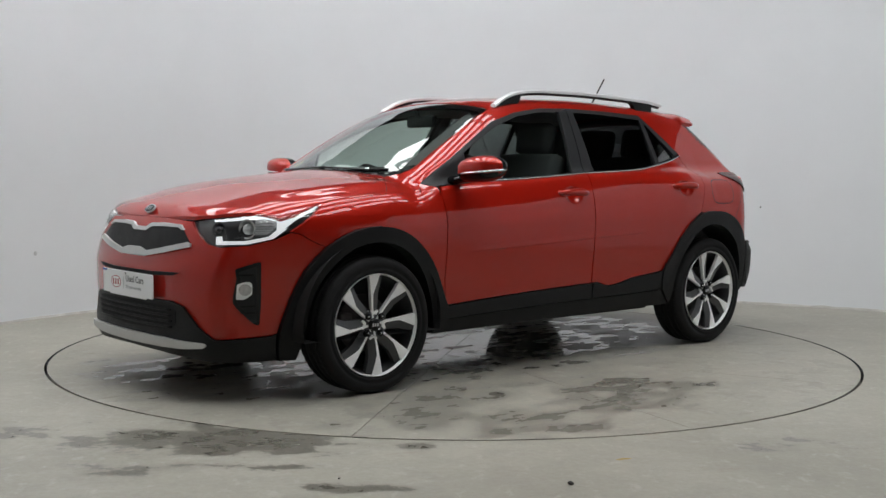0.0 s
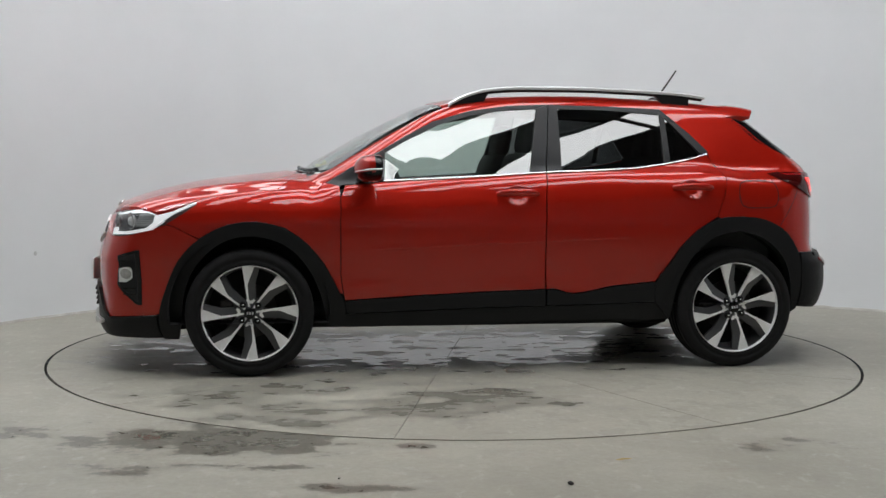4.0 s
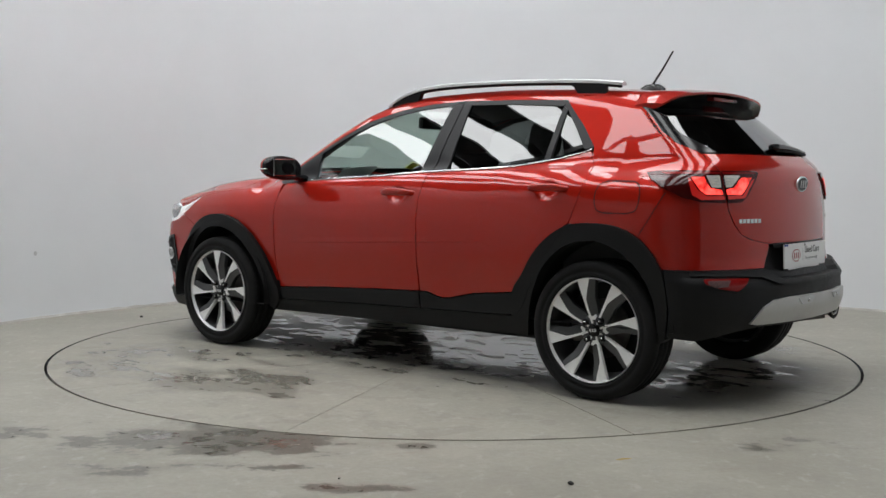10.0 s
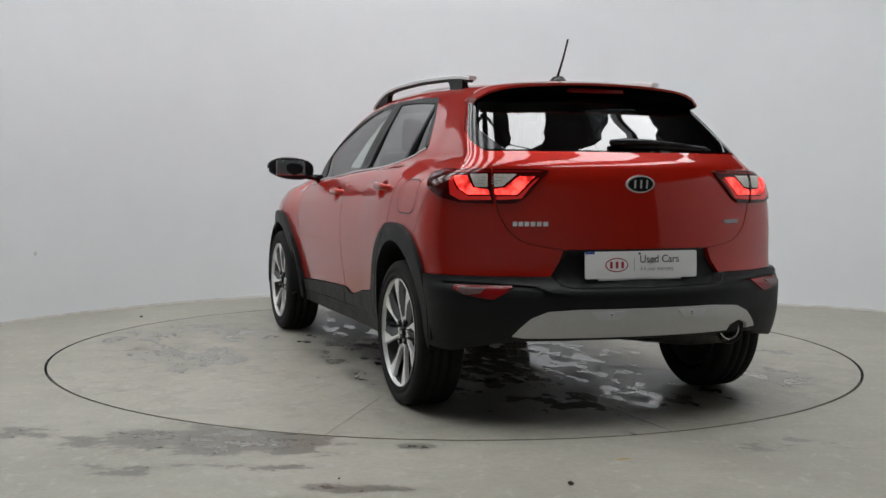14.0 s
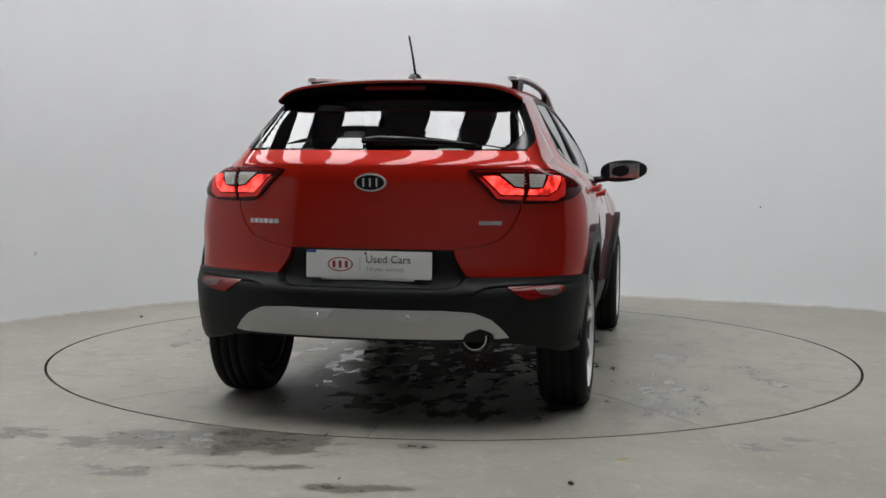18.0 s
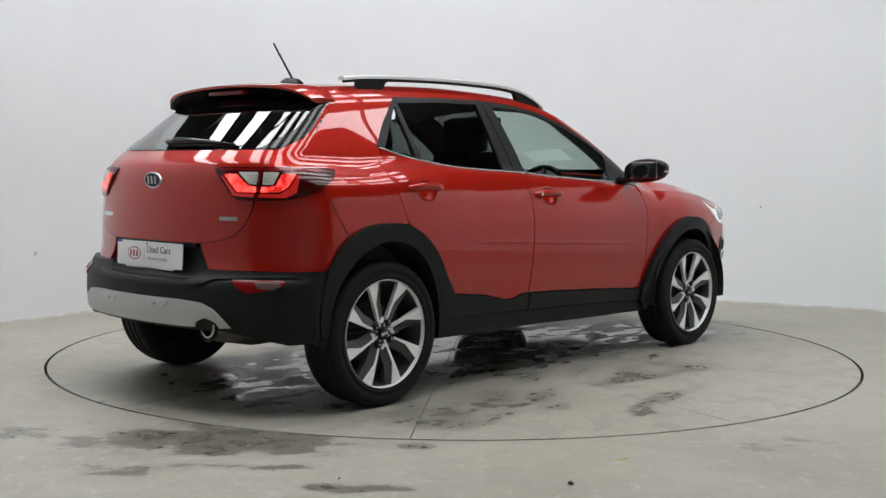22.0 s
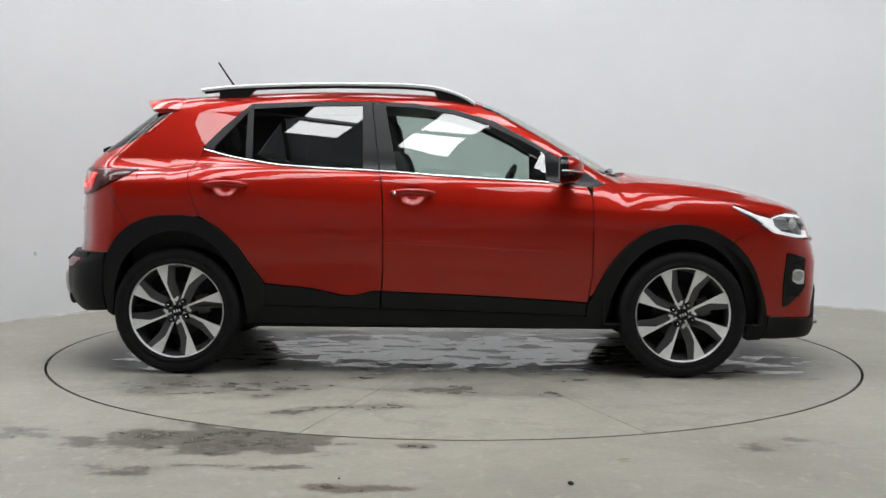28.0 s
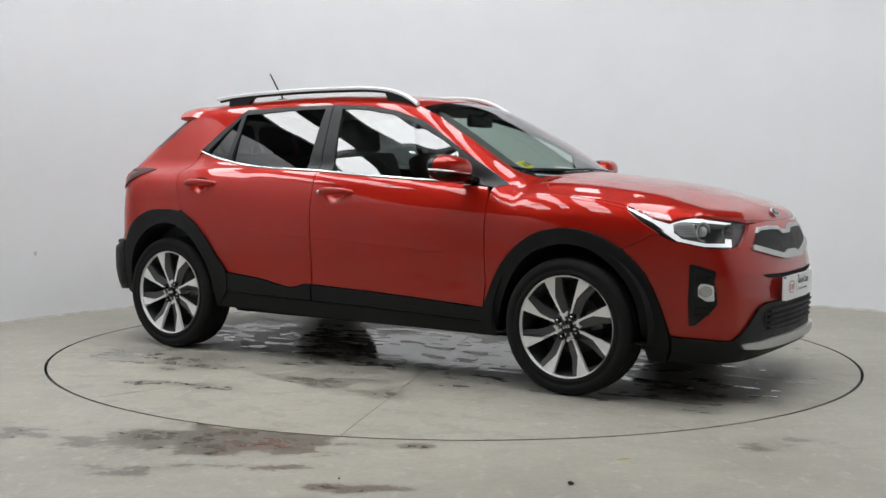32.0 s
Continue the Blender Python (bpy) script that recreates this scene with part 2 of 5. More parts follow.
def scoop(x, z):
    """The hollow pressed into the door behind each handle."""
    d = 0.0
    for hx, hz in HANDLES:
        d = d + .022 * ease(1.7 * (1 - np.sqrt(((x - hx) / .070) ** 2 + ((z - hz + .012) / .050) ** 2)))
    return d

def half_width(x, z):
    hump = HAUNCH(x) * np.exp(-((z - .96) / .095) ** 2)
    lift = SHOULDER(x) * ease((z - .70) / .24) * (1 - ease((z - 1.04) / .24))
    k = ease((z - .96) / .14)
    return SECTION(z - lift) + PLAN(x) * (1 - k) + PLAN_UP(x) * k + hump - scoop(x, z)

def body_f(x, y, z):
    y = abs(y)
    side = y - half_width(x, z)
    top = z - (ROOF_Z(x) - CROWN(x) * y ** 2)
    nose = x - (NOSE_X(z) - .14 * y ** 2 - .30 * y ** 4)
    up = ease((z - 1.02) / .12)
    tail = (TAIL_X(z) + (.26 - .10 * up) * y ** 2 + (.15 + .26 * up) * y ** 4) - x
    f = smax(side, top, .075)
    f = smax(f, nose, .07)
    return smax(f, tail, .09)

def solve(make, lo, hi, off=0.0):
    """Where the surface lies, between lo (inside) and hi (outside), by halving."""
    lo, hi = np.array(lo, float), np.array(hi, float)
    for _ in range(26):
        mid = (lo + hi) / 2
        out = body_f(*make(mid)) > off
        hi, lo = np.where(out, mid, hi), np.where(out, lo, mid)
    return (lo + hi) / 2

def body_normal(p):
    """The outward normals of the body surface at the points."""
    g = np.stack([body_f(*(p + d).T) - body_f(*(p - d).T) for d in np.eye(3) * .004], 1)
    return g / (np.linalg.norm(g, axis=1, keepdims=True) + 1e-12)

def side_y(x, z, off=0.0):
    x, z = np.broadcast_arrays(np.asarray(x, float), np.asarray(z, float))
    return solve(lambda y: (x, y, z), np.zeros(x.shape), np.full(x.shape, 1.3), off)
def top_z(x, y, off=0.0):
    x, y = np.broadcast_arrays(np.asarray(x, float), np.asarray(y, float))
    return solve(lambda z: (x, y, z), np.full(x.shape, .6), np.full(x.shape, 1.8), off)
def nose_x(y, z, off=0.0):
    y, z = np.broadcast_arrays(np.asarray(y, float), np.asarray(z, float))
    return solve(lambda x: (x, y, z), np.full(y.shape, .8), np.full(y.shape, 2.5), off)
def tail_x(y, z, off=0.0):
    y, z = np.broadcast_arrays(np.asarray(y, float), np.asarray(z, float))
    return solve(lambda x: (x, y, z), np.full(y.shape, -.9), np.full(y.shape, -2.5), off)


# ---- mesh helpers ----
def put(name, bm, material, parent=None, label="", smooth=True):
    """Links a bmesh as one mesh object. Sheets cut from the body keep the body's own normals."""
    me = bpy.data.meshes.new(name)
    layer = bm.verts.layers.float_vector.get("body")
    given = [v[layer].copy() for v in bm.verts] if layer is not None else None
    bm.to_mesh(me)
    bm.free()
    for poly in me.polygons:
        poly.use_smooth = smooth
    if given and smooth:
        loops = []
        for poly in me.polygons:
            for k in poly.vertices:
                loops.append(tuple(given[k]) if given[k].length > .5 else tuple(poly.normal))
        me.normals_split_custom_set(loops)
    for m in (material if isinstance(material, (list, tuple)) else [material]):
        me.materials.append(m)
    ob = new(name, me)
    ob.parent = parent
    if label:
        tagged(ob, label)
    return ob


def crisp(bm, degrees=35):
    """Splits the mesh along its hard edges."""
    bm.normal_update()
    bmesh.ops.split_edges(bm, edges=[e for e in bm.edges if len(e.link_faces) == 2 and e.calc_face_angle(0) > radians(degrees)])
    return bm


def part(name, bm, material, parent, label="", smooth=True):
    return put(name, bm, material, parent, label, smooth)


def holder(name, parent=None, at=None):
    ob = new(name)
    ob.parent = parent
    ob.empty_display_size = .1
    if at is not None:
        ob.matrix_basis = at
    return ob


def box(bm, lo, hi, bevel=0.0, m=None):
    r = bmesh.ops.create_cube(bm, size=1)
    vs = r["verts"]
    for v in vs:
        v.co = Vector([lo[k] + (v.co[k] + .5) * (hi[k] - lo[k]) for k in range(3)])
    if bevel:
        es = list({e for v in vs for e in v.link_edges})
        made = bmesh.ops.bevel(bm, geom=es, offset=bevel, segments=2, affect="EDGES", profile=.6)
        vs = list({v for f in made["faces"] for v in f.verts} | {v for v in vs if v.is_valid})
    if m is not None:
        bmesh.ops.transform(bm, matrix=m, verts=vs)
    return bm


def lathe(bm, profile, n=64, m=None, closed=False):
    """Turns a profile of (radius, height) round the z axis."""
    rings = []
    for r, h in profile:
        rings.append([bm.verts.new((r * math.cos(2 * math.pi * k / n), r * math.sin(2 * math.pi * k / n), h)) for k in range(n)])
    pairs = list(zip(rings, rings[1:])) + ([(rings[-1], rings[0])] if closed else [])
    for a, b in pairs:
        for k in range(n):
            bm.faces.new((a[k], a[(k + 1) % n], b[(k + 1) % n], b[k]))
    if m is not None:
        bmesh.ops.transform(bm, matrix=m, verts=[v for ring in rings for v in ring])
    return bm


def tube(bm, pts, r, n=8, flat=1.0, caps=True):
    """A round bar along the points; r is one radius or one for each point."""
    pts = [Vector(q) for q in pts]
    rs = r if isinstance(r, (list, tuple)) else [r] * len(pts)
    rings = []
    for i, q in enumerate(pts):
        d = (pts[min(i + 1, len(pts) - 1)] - pts[max(i - 1, 0)]).normalized()
        s = d.cross(Vector((0, 0, 1)) if abs(d.z) < .9 else Vector((1, 0, 0))).normalized()
        u = s.cross(d)
        rings.append([bm.verts.new(q + rs[i] * (s * math.cos(a) + u * flat * math.sin(a))) for a in [2 * math.pi * k / n for k in range(n)]])
    for a, b in zip(rings, rings[1:]):
        for k in range(n):
            bm.faces.new((a[k], a[(k + 1) % n], b[(k + 1) % n], b[k]))
    if caps:
        bm.faces.new(rings[0][::-1])
        bm.faces.new(rings[-1])
    return bm


def slab(bm, poly, h, m=None):
    """A flat plate: the outline in the xy plane, h thick downwards."""
    a = [bm.verts.new((x, y, 0)) for x, y in poly]
    b = [bm.verts.new((x, y, -h)) for x, y in poly]
    bm.faces.new(a)
    bm.faces.new(b[::-1])
    for k in range(len(a)):
        j = (k + 1) % len(a)
        bm.faces.new((a[j], a[k], b[k], b[j]))
    if m is not None:
        bmesh.ops.transform(bm, matrix=m, verts=a + b)
    return bm


# ---- the studio ----
RADIUS = 2.256


def ring_sheet(r0, r1, z, n=160, rings=6):
    bm = bmesh.new()
    rows = []
    for j in range(rings + 1):
        r = r0 + (r1 - r0) * j / rings
        rows.append([bm.verts.new((r * math.cos(2 * math.pi * k / n), r * math.sin(2 * math.pi * k / n), z)) for k in range(n)])
    for a, b in zip(rows, rows[1:]):
        for k in range(n):
            bm.faces.new((a[k], b[k], b[(k + 1) % n], a[(k + 1) % n]))
    return bm


floor = tagged(put("floor", ring_sheet(RADIUS + .015, 16.0, 0, rings=8), FLOOR), "worn grey concrete studio floor with damp patches", "floor", kind="structure")
tagged(put("turntable_pit", ring_sheet(RADIUS - .05, RADIUS + .06, -.06, rings=1), GAP), "dark shadow gap around the turntable", "gap", kind="structure")


def build_turntable():
    t = holder("turntable")
    tagged(t, "round grey concrete turntable flush with the floor, damp under the car", "turntable")
    step = math.radians(36)
    for k in range(10):
        bm = bmesh.new()
        a0, a1 = math.radians(2.5) + k * step, math.radians(2.5) + (k + 1) * step
        g = .0016
        n = 14
        rows = []
        for j in range(9):
            r = .02 + (RADIUS - .02) * j / 8
            e = g / r
            rows.append([(r * math.cos(a), r * math.sin(a)) for a in [a0 + e + (a1 - a0 - 2 * e) * q / n for q in range(n + 1)]])
        vs = [[bm.verts.new((x, y, 0)) for x, y in row] for row in rows]
        for a, b in zip(vs, vs[1:]):
            for q in range(n):
                bm.faces.new((a[q], b[q], b[q + 1], a[q + 1]))
        low = [bm.verts.new((v.co.x, v.co.y, -.05)) for v in vs[-1]]
        for q in range(n):
            bm.faces.new((vs[-1][q], low[q], low[q + 1], vs[-1][q + 1]))
        for side, o in ((0, 1), (n, -1)):
            dn = [bm.verts.new((row[side].co.x, row[side].co.y, -.02)) for row in vs]
            for q in range(8):
                f = (vs[q][side], vs[q + 1][side], dn[q + 1], dn[q])
                bm.faces.new(f if o > 0 else f[::-1])
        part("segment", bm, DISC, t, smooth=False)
    bm = bmesh.new()
    lathe(bm, [(RADIUS - .002, -.022), (0.001, -.022)], 64)
    part("base_plate", bm, GAP, t, "dark plate under the segments")
    return t


turntable = build_turntable()

# wall: a sheet bent round the back of the turntable, open towards the camera
WALL_LINE = [(-4.30, -4.80), (-3.90, -3.20), (-3.60, -2.20), (-3.30, -1.04), (-3.20, 0.10), (-3.03, 0.85), (-2.80, 1.32), (-2.53, 1.71), (-2.19, 2.12), (-1.78, 2.49), (-1.28, 2.77), (-0.69, 2.96), (-0.01, 3.06), (0.68, 3.04), (1.28, 2.92), (1.73, 2.78), (2.10, 2.62), (2.49, 2.41), (3.00, 2.16), (3.33, 1.95), (3.84, 1.49), (4.28, 0.74), (4.63, -0.43), (4.80, -2.20), (5.00, -3.20), (5.30, -4.80)]
WALL_TOP = 2.8


def smooth_line(pts, n):
    t = list(range(len(pts)))
    fx, fy = lut(t, [q[0] for q in pts]), lut(t, [q[1] for q in pts])
    s = np.linspace(0, len(pts) - 1, n)
    return list(zip(fx(s), fy(s)))


def build_wall():
    line = smooth_line(WALL_LINE, 150)
    bm = bmesh.new()
    cols = []
    for i, (x, y) in enumerate(line):
        a, b = line[max(i - 1, 0)], line[min(i + 1, len(line) - 1)]
        d = Vector((b[0] - a[0], b[1] - a[1], 0)).normalized()
        nrm = Vector((-d.y, d.x, 0))
        cols.append([bm.verts.new(Vector((x, y, 0)) + nrm * k + Vector((0, 0, z))) for k, z in ((0, 0), (0, .8), (0, 1.6), (0, 2.4), (0, WALL_TOP), (.12, WALL_TOP), (.12, 0))])
    for a, b in zip(cols, cols[1:]):
        for k in range(6):
            bm.faces.new((a[k], b[k], b[k + 1], a[k + 1]))
    tagged(put("wall_round", bm, WALL_PAINT, smooth=True), "smooth white curved studio wall behind the turntable", "wall", kind="structure")
    bm = bmesh.new()
    prev = None
    for i, (x, y) in enumerate(line):
        a, b = line[max(i - 1, 0)], line[min(i + 1, len(line) - 1)]
        d = Vector((b[0] - a[0], b[1] - a[1], 0)).normalized()
        nrm = Vector((d.y, -d.x, 0))
        w = .006 + .006 * noise.noise((i * .4, 0, 0))
        cur = [bm.verts.new(Vector((x, y, .0)) + nrm * w), bm.verts.new(Vector((x, y, .008)) + nrm * w), bm.verts.new(Vector((x, y, .016 + .008 * noise.noise((i * .9, 3, 0)))) + nrm * .002)]
        if prev:
            for k in range(2):
                bm.faces.new((prev[k], cur[k], cur[k + 1], prev[k + 1]))
        prev = cur
    tagged(put("wall_foot_seam", bm, SKIRT, smooth=False), "rough sealed seam where wall meets floor", "seam", kind="structure")


build_wall()


def build_shell():
    """The plain hall beyond the curved wall, which closes the place; its unseen walls are added to bounce light."""
    for name, lo, hi in (("wall_north", (-10, 10.9, 0), (10, 11, 5)), ("south_bounce_wall", (-10, -10, 0), (10, -9.9, 5)), ("wall_west", (-10, -9.9, 0), (-9.9, 10.9, 5)), ("wall_east", (9.9, -9.9, 0), (10, 10.9, 5))):
        bm = bmesh.new()
        box(bm, lo, hi)
        # the unseen south side is white, to throw light on camera-facing surfaces
        tagged(put(name, bm, WALL_PAINT if name == "south_bounce_wall" else BOUNCE_WALL, smooth=False), "plain unseen hall wall beyond the studio, added to bounce light", "wall", kind="structure")
    bm = bmesh.new()
    box(bm, (-10, -10, 5), (10, 11, 5.1))
    tagged(put("ceiling", bm, DARK_CEILING, smooth=False), "dark hall ceiling above the light panels", "ceiling", kind="structure")


build_shell()


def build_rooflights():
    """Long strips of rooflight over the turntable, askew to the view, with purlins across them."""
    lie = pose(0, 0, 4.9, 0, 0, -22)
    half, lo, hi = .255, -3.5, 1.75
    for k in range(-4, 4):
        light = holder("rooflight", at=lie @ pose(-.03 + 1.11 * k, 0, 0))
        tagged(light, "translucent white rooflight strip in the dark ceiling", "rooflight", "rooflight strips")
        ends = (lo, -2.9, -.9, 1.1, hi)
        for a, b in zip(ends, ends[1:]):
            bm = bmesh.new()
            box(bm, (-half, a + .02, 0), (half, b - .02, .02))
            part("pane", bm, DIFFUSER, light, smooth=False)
        for sx in (-1, 1):
            bm = bmesh.new()
            box(bm, (min(sx * half, sx * (half + .04)), lo, -.03), (max(sx * half, sx * (half + .04)), hi, .08))
            part("frame", bm, HALL, light, smooth=False)
    beam = None
    for y in (-4.9, -2.9, -.9, 1.1, 3.1, 5.1):
        at = lie @ pose(0, y, -.05)
        if beam is None:
            bm = bmesh.new()
            box(bm, (-7, -.035, -.10), (7, .035, 0), .005)
            beam = put("roof_purlin", bm, HALL, smooth=False)
            beam.matrix_basis = at
            tagged(beam, "thin dark steel purlin under the rooflights", "purlin", "roof purlins")
        else:
            copy_thing(beam, at)


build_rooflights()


def build_litter():
    bm = bmesh.new()
    pts = [(-.03, 0), (-.015, .006), (.0, .012), (.02, .007), (.034, .0), (.018, -.008), (-.004, -.006), (-.02, -.011)]
    vs = [bm.verts.new((x, y, .004 + .006 * abs(math.sin(9 * x + 1)))) for x, y in pts]
    c = bm.verts.new((0, 0, .007))
    for k in range(len(vs)):
        bm.faces.new((vs[k], vs[(k + 1) % len(vs)], c))
    bmesh.ops.solidify(bm, geom=bm.faces[:], thickness=.001)
    ob = put("dry_leaf", bm, LEAF, smooth=False)
    ob.matrix_basis = pose(0.618, -2.561, 0, 0, 0, 15)
    tagged(ob, "small curled yellow-brown dry leaf on the concrete", "leaf")
    for i, (x, y, s) in enumerate(((0.397, -2.869, .011), (-2.205, 1.296, .012), (-0.380, -2.828, .004))):
        bm = bmesh.new()
        bmesh.ops.create_icosphere(bm, subdivisions=2, radius=s)
        for v in bm.verts:
            v.co *= 1 + .3 * noise.noise(v.co * 90 + Vector((i, 0, 0)))
            v.co.z = max(v.co.z * .6 + s * .5, 0)
        ob = put("grit", bm, GRIT)
        ob.matrix_basis = pose(x, y, 0, 0, 0, 40 * i)
        tagged(ob, "small black speck of grit on the floor", "grit", "grit on the floor")


build_litter()


def build_wall_marks():
    for x, y, z, r, name, label in ((2.450, 2.416, 0.781, .006, "wall_speck", "tiny black speck on the white wall"), (-2.884, 1.126, 0.460, .016, "wall_scuff", "faint grey scuff on the white wall")):
        bm = bmesh.new()
        lathe(bm, [(.0005, .003), (r * .8, .002), (r, 0)], 14, look((x, y, z), (0, 0, z)) @ Matrix.Rotation(math.pi, 4, "X"))
        tagged(put(name, bm, GRIT if r < .01 else STEEL), label, "wall mark", kind="structure")


build_wall_marks()



# ---- panels cut from the body surface ----
FRONT_C, REAR_C, UNROLL = 1.2, -1.2, .9


def wrap(c, d):
    def at(u, v, off):
        a = u / UNROLL
        k = solve(lambda r: (c + d * r * np.cos(a), r * np.sin(a), v), np.zeros(len(u)), np.full(len(u), 1.8), off)
        return np.stack([c + d * k * np.cos(a), k * np.sin(a), v], 1), np.stack([d * np.cos(a), np.sin(a), 0 * a], 1)
    return at


def on_side(s):
    return lambda u, v, off: (np.stack([u, s * side_y(u, v, off), v], 1), np.tile([0., s, 0.], (len(u), 1)))


GLASS_Y = lut((.95, 1.12, 1.25, 1.40, 1.50), (.783, .704, .640, .555, .49))


def on_glass(s):
    """The side windows' own barrel-shaped surface, inside the belt."""
    def at(u, v, off):
        w = lambda a, b: GLASS_Y(b) + PLAN_UP(a)
        y = np.minimum(w(u, v), side_y(u, v)) + off
        nrm = np.stack([-(w(u + .01, v) - w(u - .01, v)) / .02, np.ones(len(u)), -(w(u, v + .01) - w(u, v - .01)) / .02], 1)
        nrm /= np.linalg.norm(nrm, axis=1, keepdims=True)
        nrm[:, 1] *= s
        return np.stack([u, s * y, v], 1), np.tile([0., s, 0.], (len(u), 1)), nrm
    return at


LAY = {
    "left_glass": on_glass(1), "right_glass": on_glass(-1),
    "left": on_side(1), "right": on_side(-1),
    "top": lambda u, v, off: (np.stack([u, v, top_z(u, v, off)], 1), np.tile([0., 0., 1.], (len(u), 1))),
    "front": wrap(FRONT_C, 1), "rear": wrap(REAR_C, -1),
}


def flat(lay, pts):
    """The outline's points in the plane of a layout."""
    out = []
    for q in pts:
        if len(q) == 2:
            out.append(tuple(q))
        elif lay.startswith(("left", "right")):
            out.append((q[0], q[2]))
        elif lay == "top":
            out.append((q[0], q[1]))
        else:
            c, d = (FRONT_C, 1) if lay == "front" else (REAR_C, -1)
            out.append((math.atan2(q[1], d * (q[0] - c)) * UNROLL, q[2]))
    return out


def clip(poly, axis, lim, keep_less):
    out = []
    for i, b in enumerate(poly):
        a = poly[i - 1]
        ina, inb = ((a[axis] <= lim), (b[axis] <= lim)) if keep_less else ((a[axis] >= lim), (b[axis] >= lim))
        if ina != inb:
            t = (lim - a[axis]) / (b[axis] - a[axis])
            q = [a[0] + t * (b[0] - a[0]), a[1] + t * (b[1] - a[1])]
            q[axis] = lim
            out.append(tuple(q))
        if inb:
            out.append(b)
    return out


def area(poly):
    return .5 * sum(a[0] * b[1] - b[0] * a[1] for a, b in zip(poly, poly[1:] + poly[:1]))


def inset(poly, d):
    if area(poly) < 0:
        poly = poly[::-1]
    out = []
    n = len(poly)
    for i in range(n):
        a, b, c = (Vector(poly[(i + k) % n]) for k in (-1, 0, 1))
        e0, e1 = (b - a), (c - b)
        if e0.length < 1e-6 or e1.length < 1e-6:
            continue
        n0, n1 = Vector((-e0.y, e0.x)).normalized(), Vector((-e1.y, e1.x)).normalized()
        m = n0 + n1
        if m.length < .2:
            m = n0
        m = m / max(m.length_squared, .6) * 2 * d
        out.append((b.x + m.x, b.y + m.y))
    return out


def round_off(poly, r):
    """Blunts the outline's corners."""
    out = []
    n = len(poly)
    for i in range(n):
        a, b, c = (Vector(poly[(i + k) % n]) for k in (-1, 0, 1))
        p0 = b + (a - b).normalized() * min(r, (a - b).length * .45)
        p1 = b + (c - b).normalized() * min(r, (c - b).length * .45)
        out += [tuple(p0), tuple(p0 * .25 + b * .5 + p1 * .25), tuple(p1)]
    return out


def panel(bm, lay, pts, off=0.0, thick=.018, cell=.05, gap=.0, blunt=0.0):
    """Cuts the outline out of the body surface, as a sheet with turned-in edges."""
    cell = min(cell, .026) if thick else cell
    poly = flat(lay, pts)
    if blunt:
        poly = round_off(poly, blunt)
    if area(poly) < 0:
        poly = poly[::-1]
    if gap:
        poly = inset(poly, gap)
    us, vs = [q[0] for q in poly], [q[1] for q in poly]
    index, coords, faces = {}, [], []
    nu, nv = int(min(us) // cell), int(min(vs) // cell)
    for i in range(nu, int(max(us) // cell) + 1):
        strip = clip(clip(poly, 0, i * cell, False), 0, (i + 1) * cell, True)
        if len(strip) < 3:
            continue
        for j in range(nv, int(max(vs) // cell) + 1):
            piece = clip(clip(strip, 1, j * cell, False), 1, (j + 1) * cell, True)
            if len(piece) < 3 or abs(area(piece)) < 1e-8:
                continue
            ids = []
            for q in piece:
                key = (round(q[0], 5), round(q[1], 5))
                if key not in index:
                    index[key] = len(coords)
                    coords.append(key)
                if not ids or ids[-1] != index[key]:
                    ids.append(index[key])
            if len(ids) > 1 and ids[0] == ids[-1]:
                ids.pop()
            if len(ids) >= 3 and len(set(ids)) == len(ids):
                faces.append(ids)
    c = np.array(coords)
    xyz, out, *given = LAY[lay](c[:, 0], c[:, 1], off)
    layer = bm.verts.layers.float_vector.get("body") or bm.verts.layers.float_vector.new("body")
    verts = [bm.verts.new(q) for q in xyz]
    for v, q in zip(verts, given[0] if given else body_normal(xyz)):
        v[layer] = Vector(q)
    count = {}
    for ids in faces:
        try:
            f = bm.faces.new([verts[k] for k in ids])
        except ValueError:
            continue
        f.normal_update()
        if f.normal.dot(Vector(out[ids[0]])) < 0:
            f.normal_flip()
        for a, b in zip(ids, ids[1:] + ids[:1]):
            count.setdefault((min(a, b), max(a, b)), []).append((a, b))
    if thick:
        top, low = {}, {}
        for key, uses in count.items():
            if len(uses) != 1:
                continue
            for k in key:
                if k not in top:
                    top[k] = bm.verts.new(xyz[k])
                    low[k] = bm.verts.new(xyz[k] - thick * out[k])
            a, b = uses[0]
            bm.faces.new((top[b], top[a], low[a], low[b]))
    return bm


def both(lay, pts):
    """The left outline closed by its mirror image."""
    return list(pts) + [(q[0], -q[1], q[2]) for q in reversed(pts)]


def mirror3(pts, s):
    return [(q[0], s * q[1], q[2]) if len(q) == 3 else q for q in pts]


def at_side(x, z, s=1):
    return (x, s * float(side_y(x, z)), z)


SIDES = ((1, "left"), (-1, "right"))
car = holder("car")
tagged(car, "glossy red crossover car with black cladding, standing on the turntable", "car")

# outlines on the side, as x and z
BELT = [(.80, .957), (.606, .974), (.403, .985), (.054, 1.004), (-.262, 1.026), (-.586, 1.040), (-.761, 1.052), (-.907, 1.072), (-1.053, 1.098), (-1.178, 1.132)]
FRONT_ARCH = [(.805, .36), (.829, .40), (.857, .461), (.912, .561), (.997, .661), (1.109, .739), (1.251, .772), (1.393, .756), (1.536, .683), (1.637, .578), (1.696, .449), (1.738, .30), (1.738, .23), (1.715, .165)]
FRONT_ARCH_IN = [(1.64, .165), (1.622, .30), (1.606, .42), (1.572, .51), (1.50, .605), (1.394, .677), (1.252, .697), (1.11, .652), (.998, .543), (.929, .40), (.893, .25)]
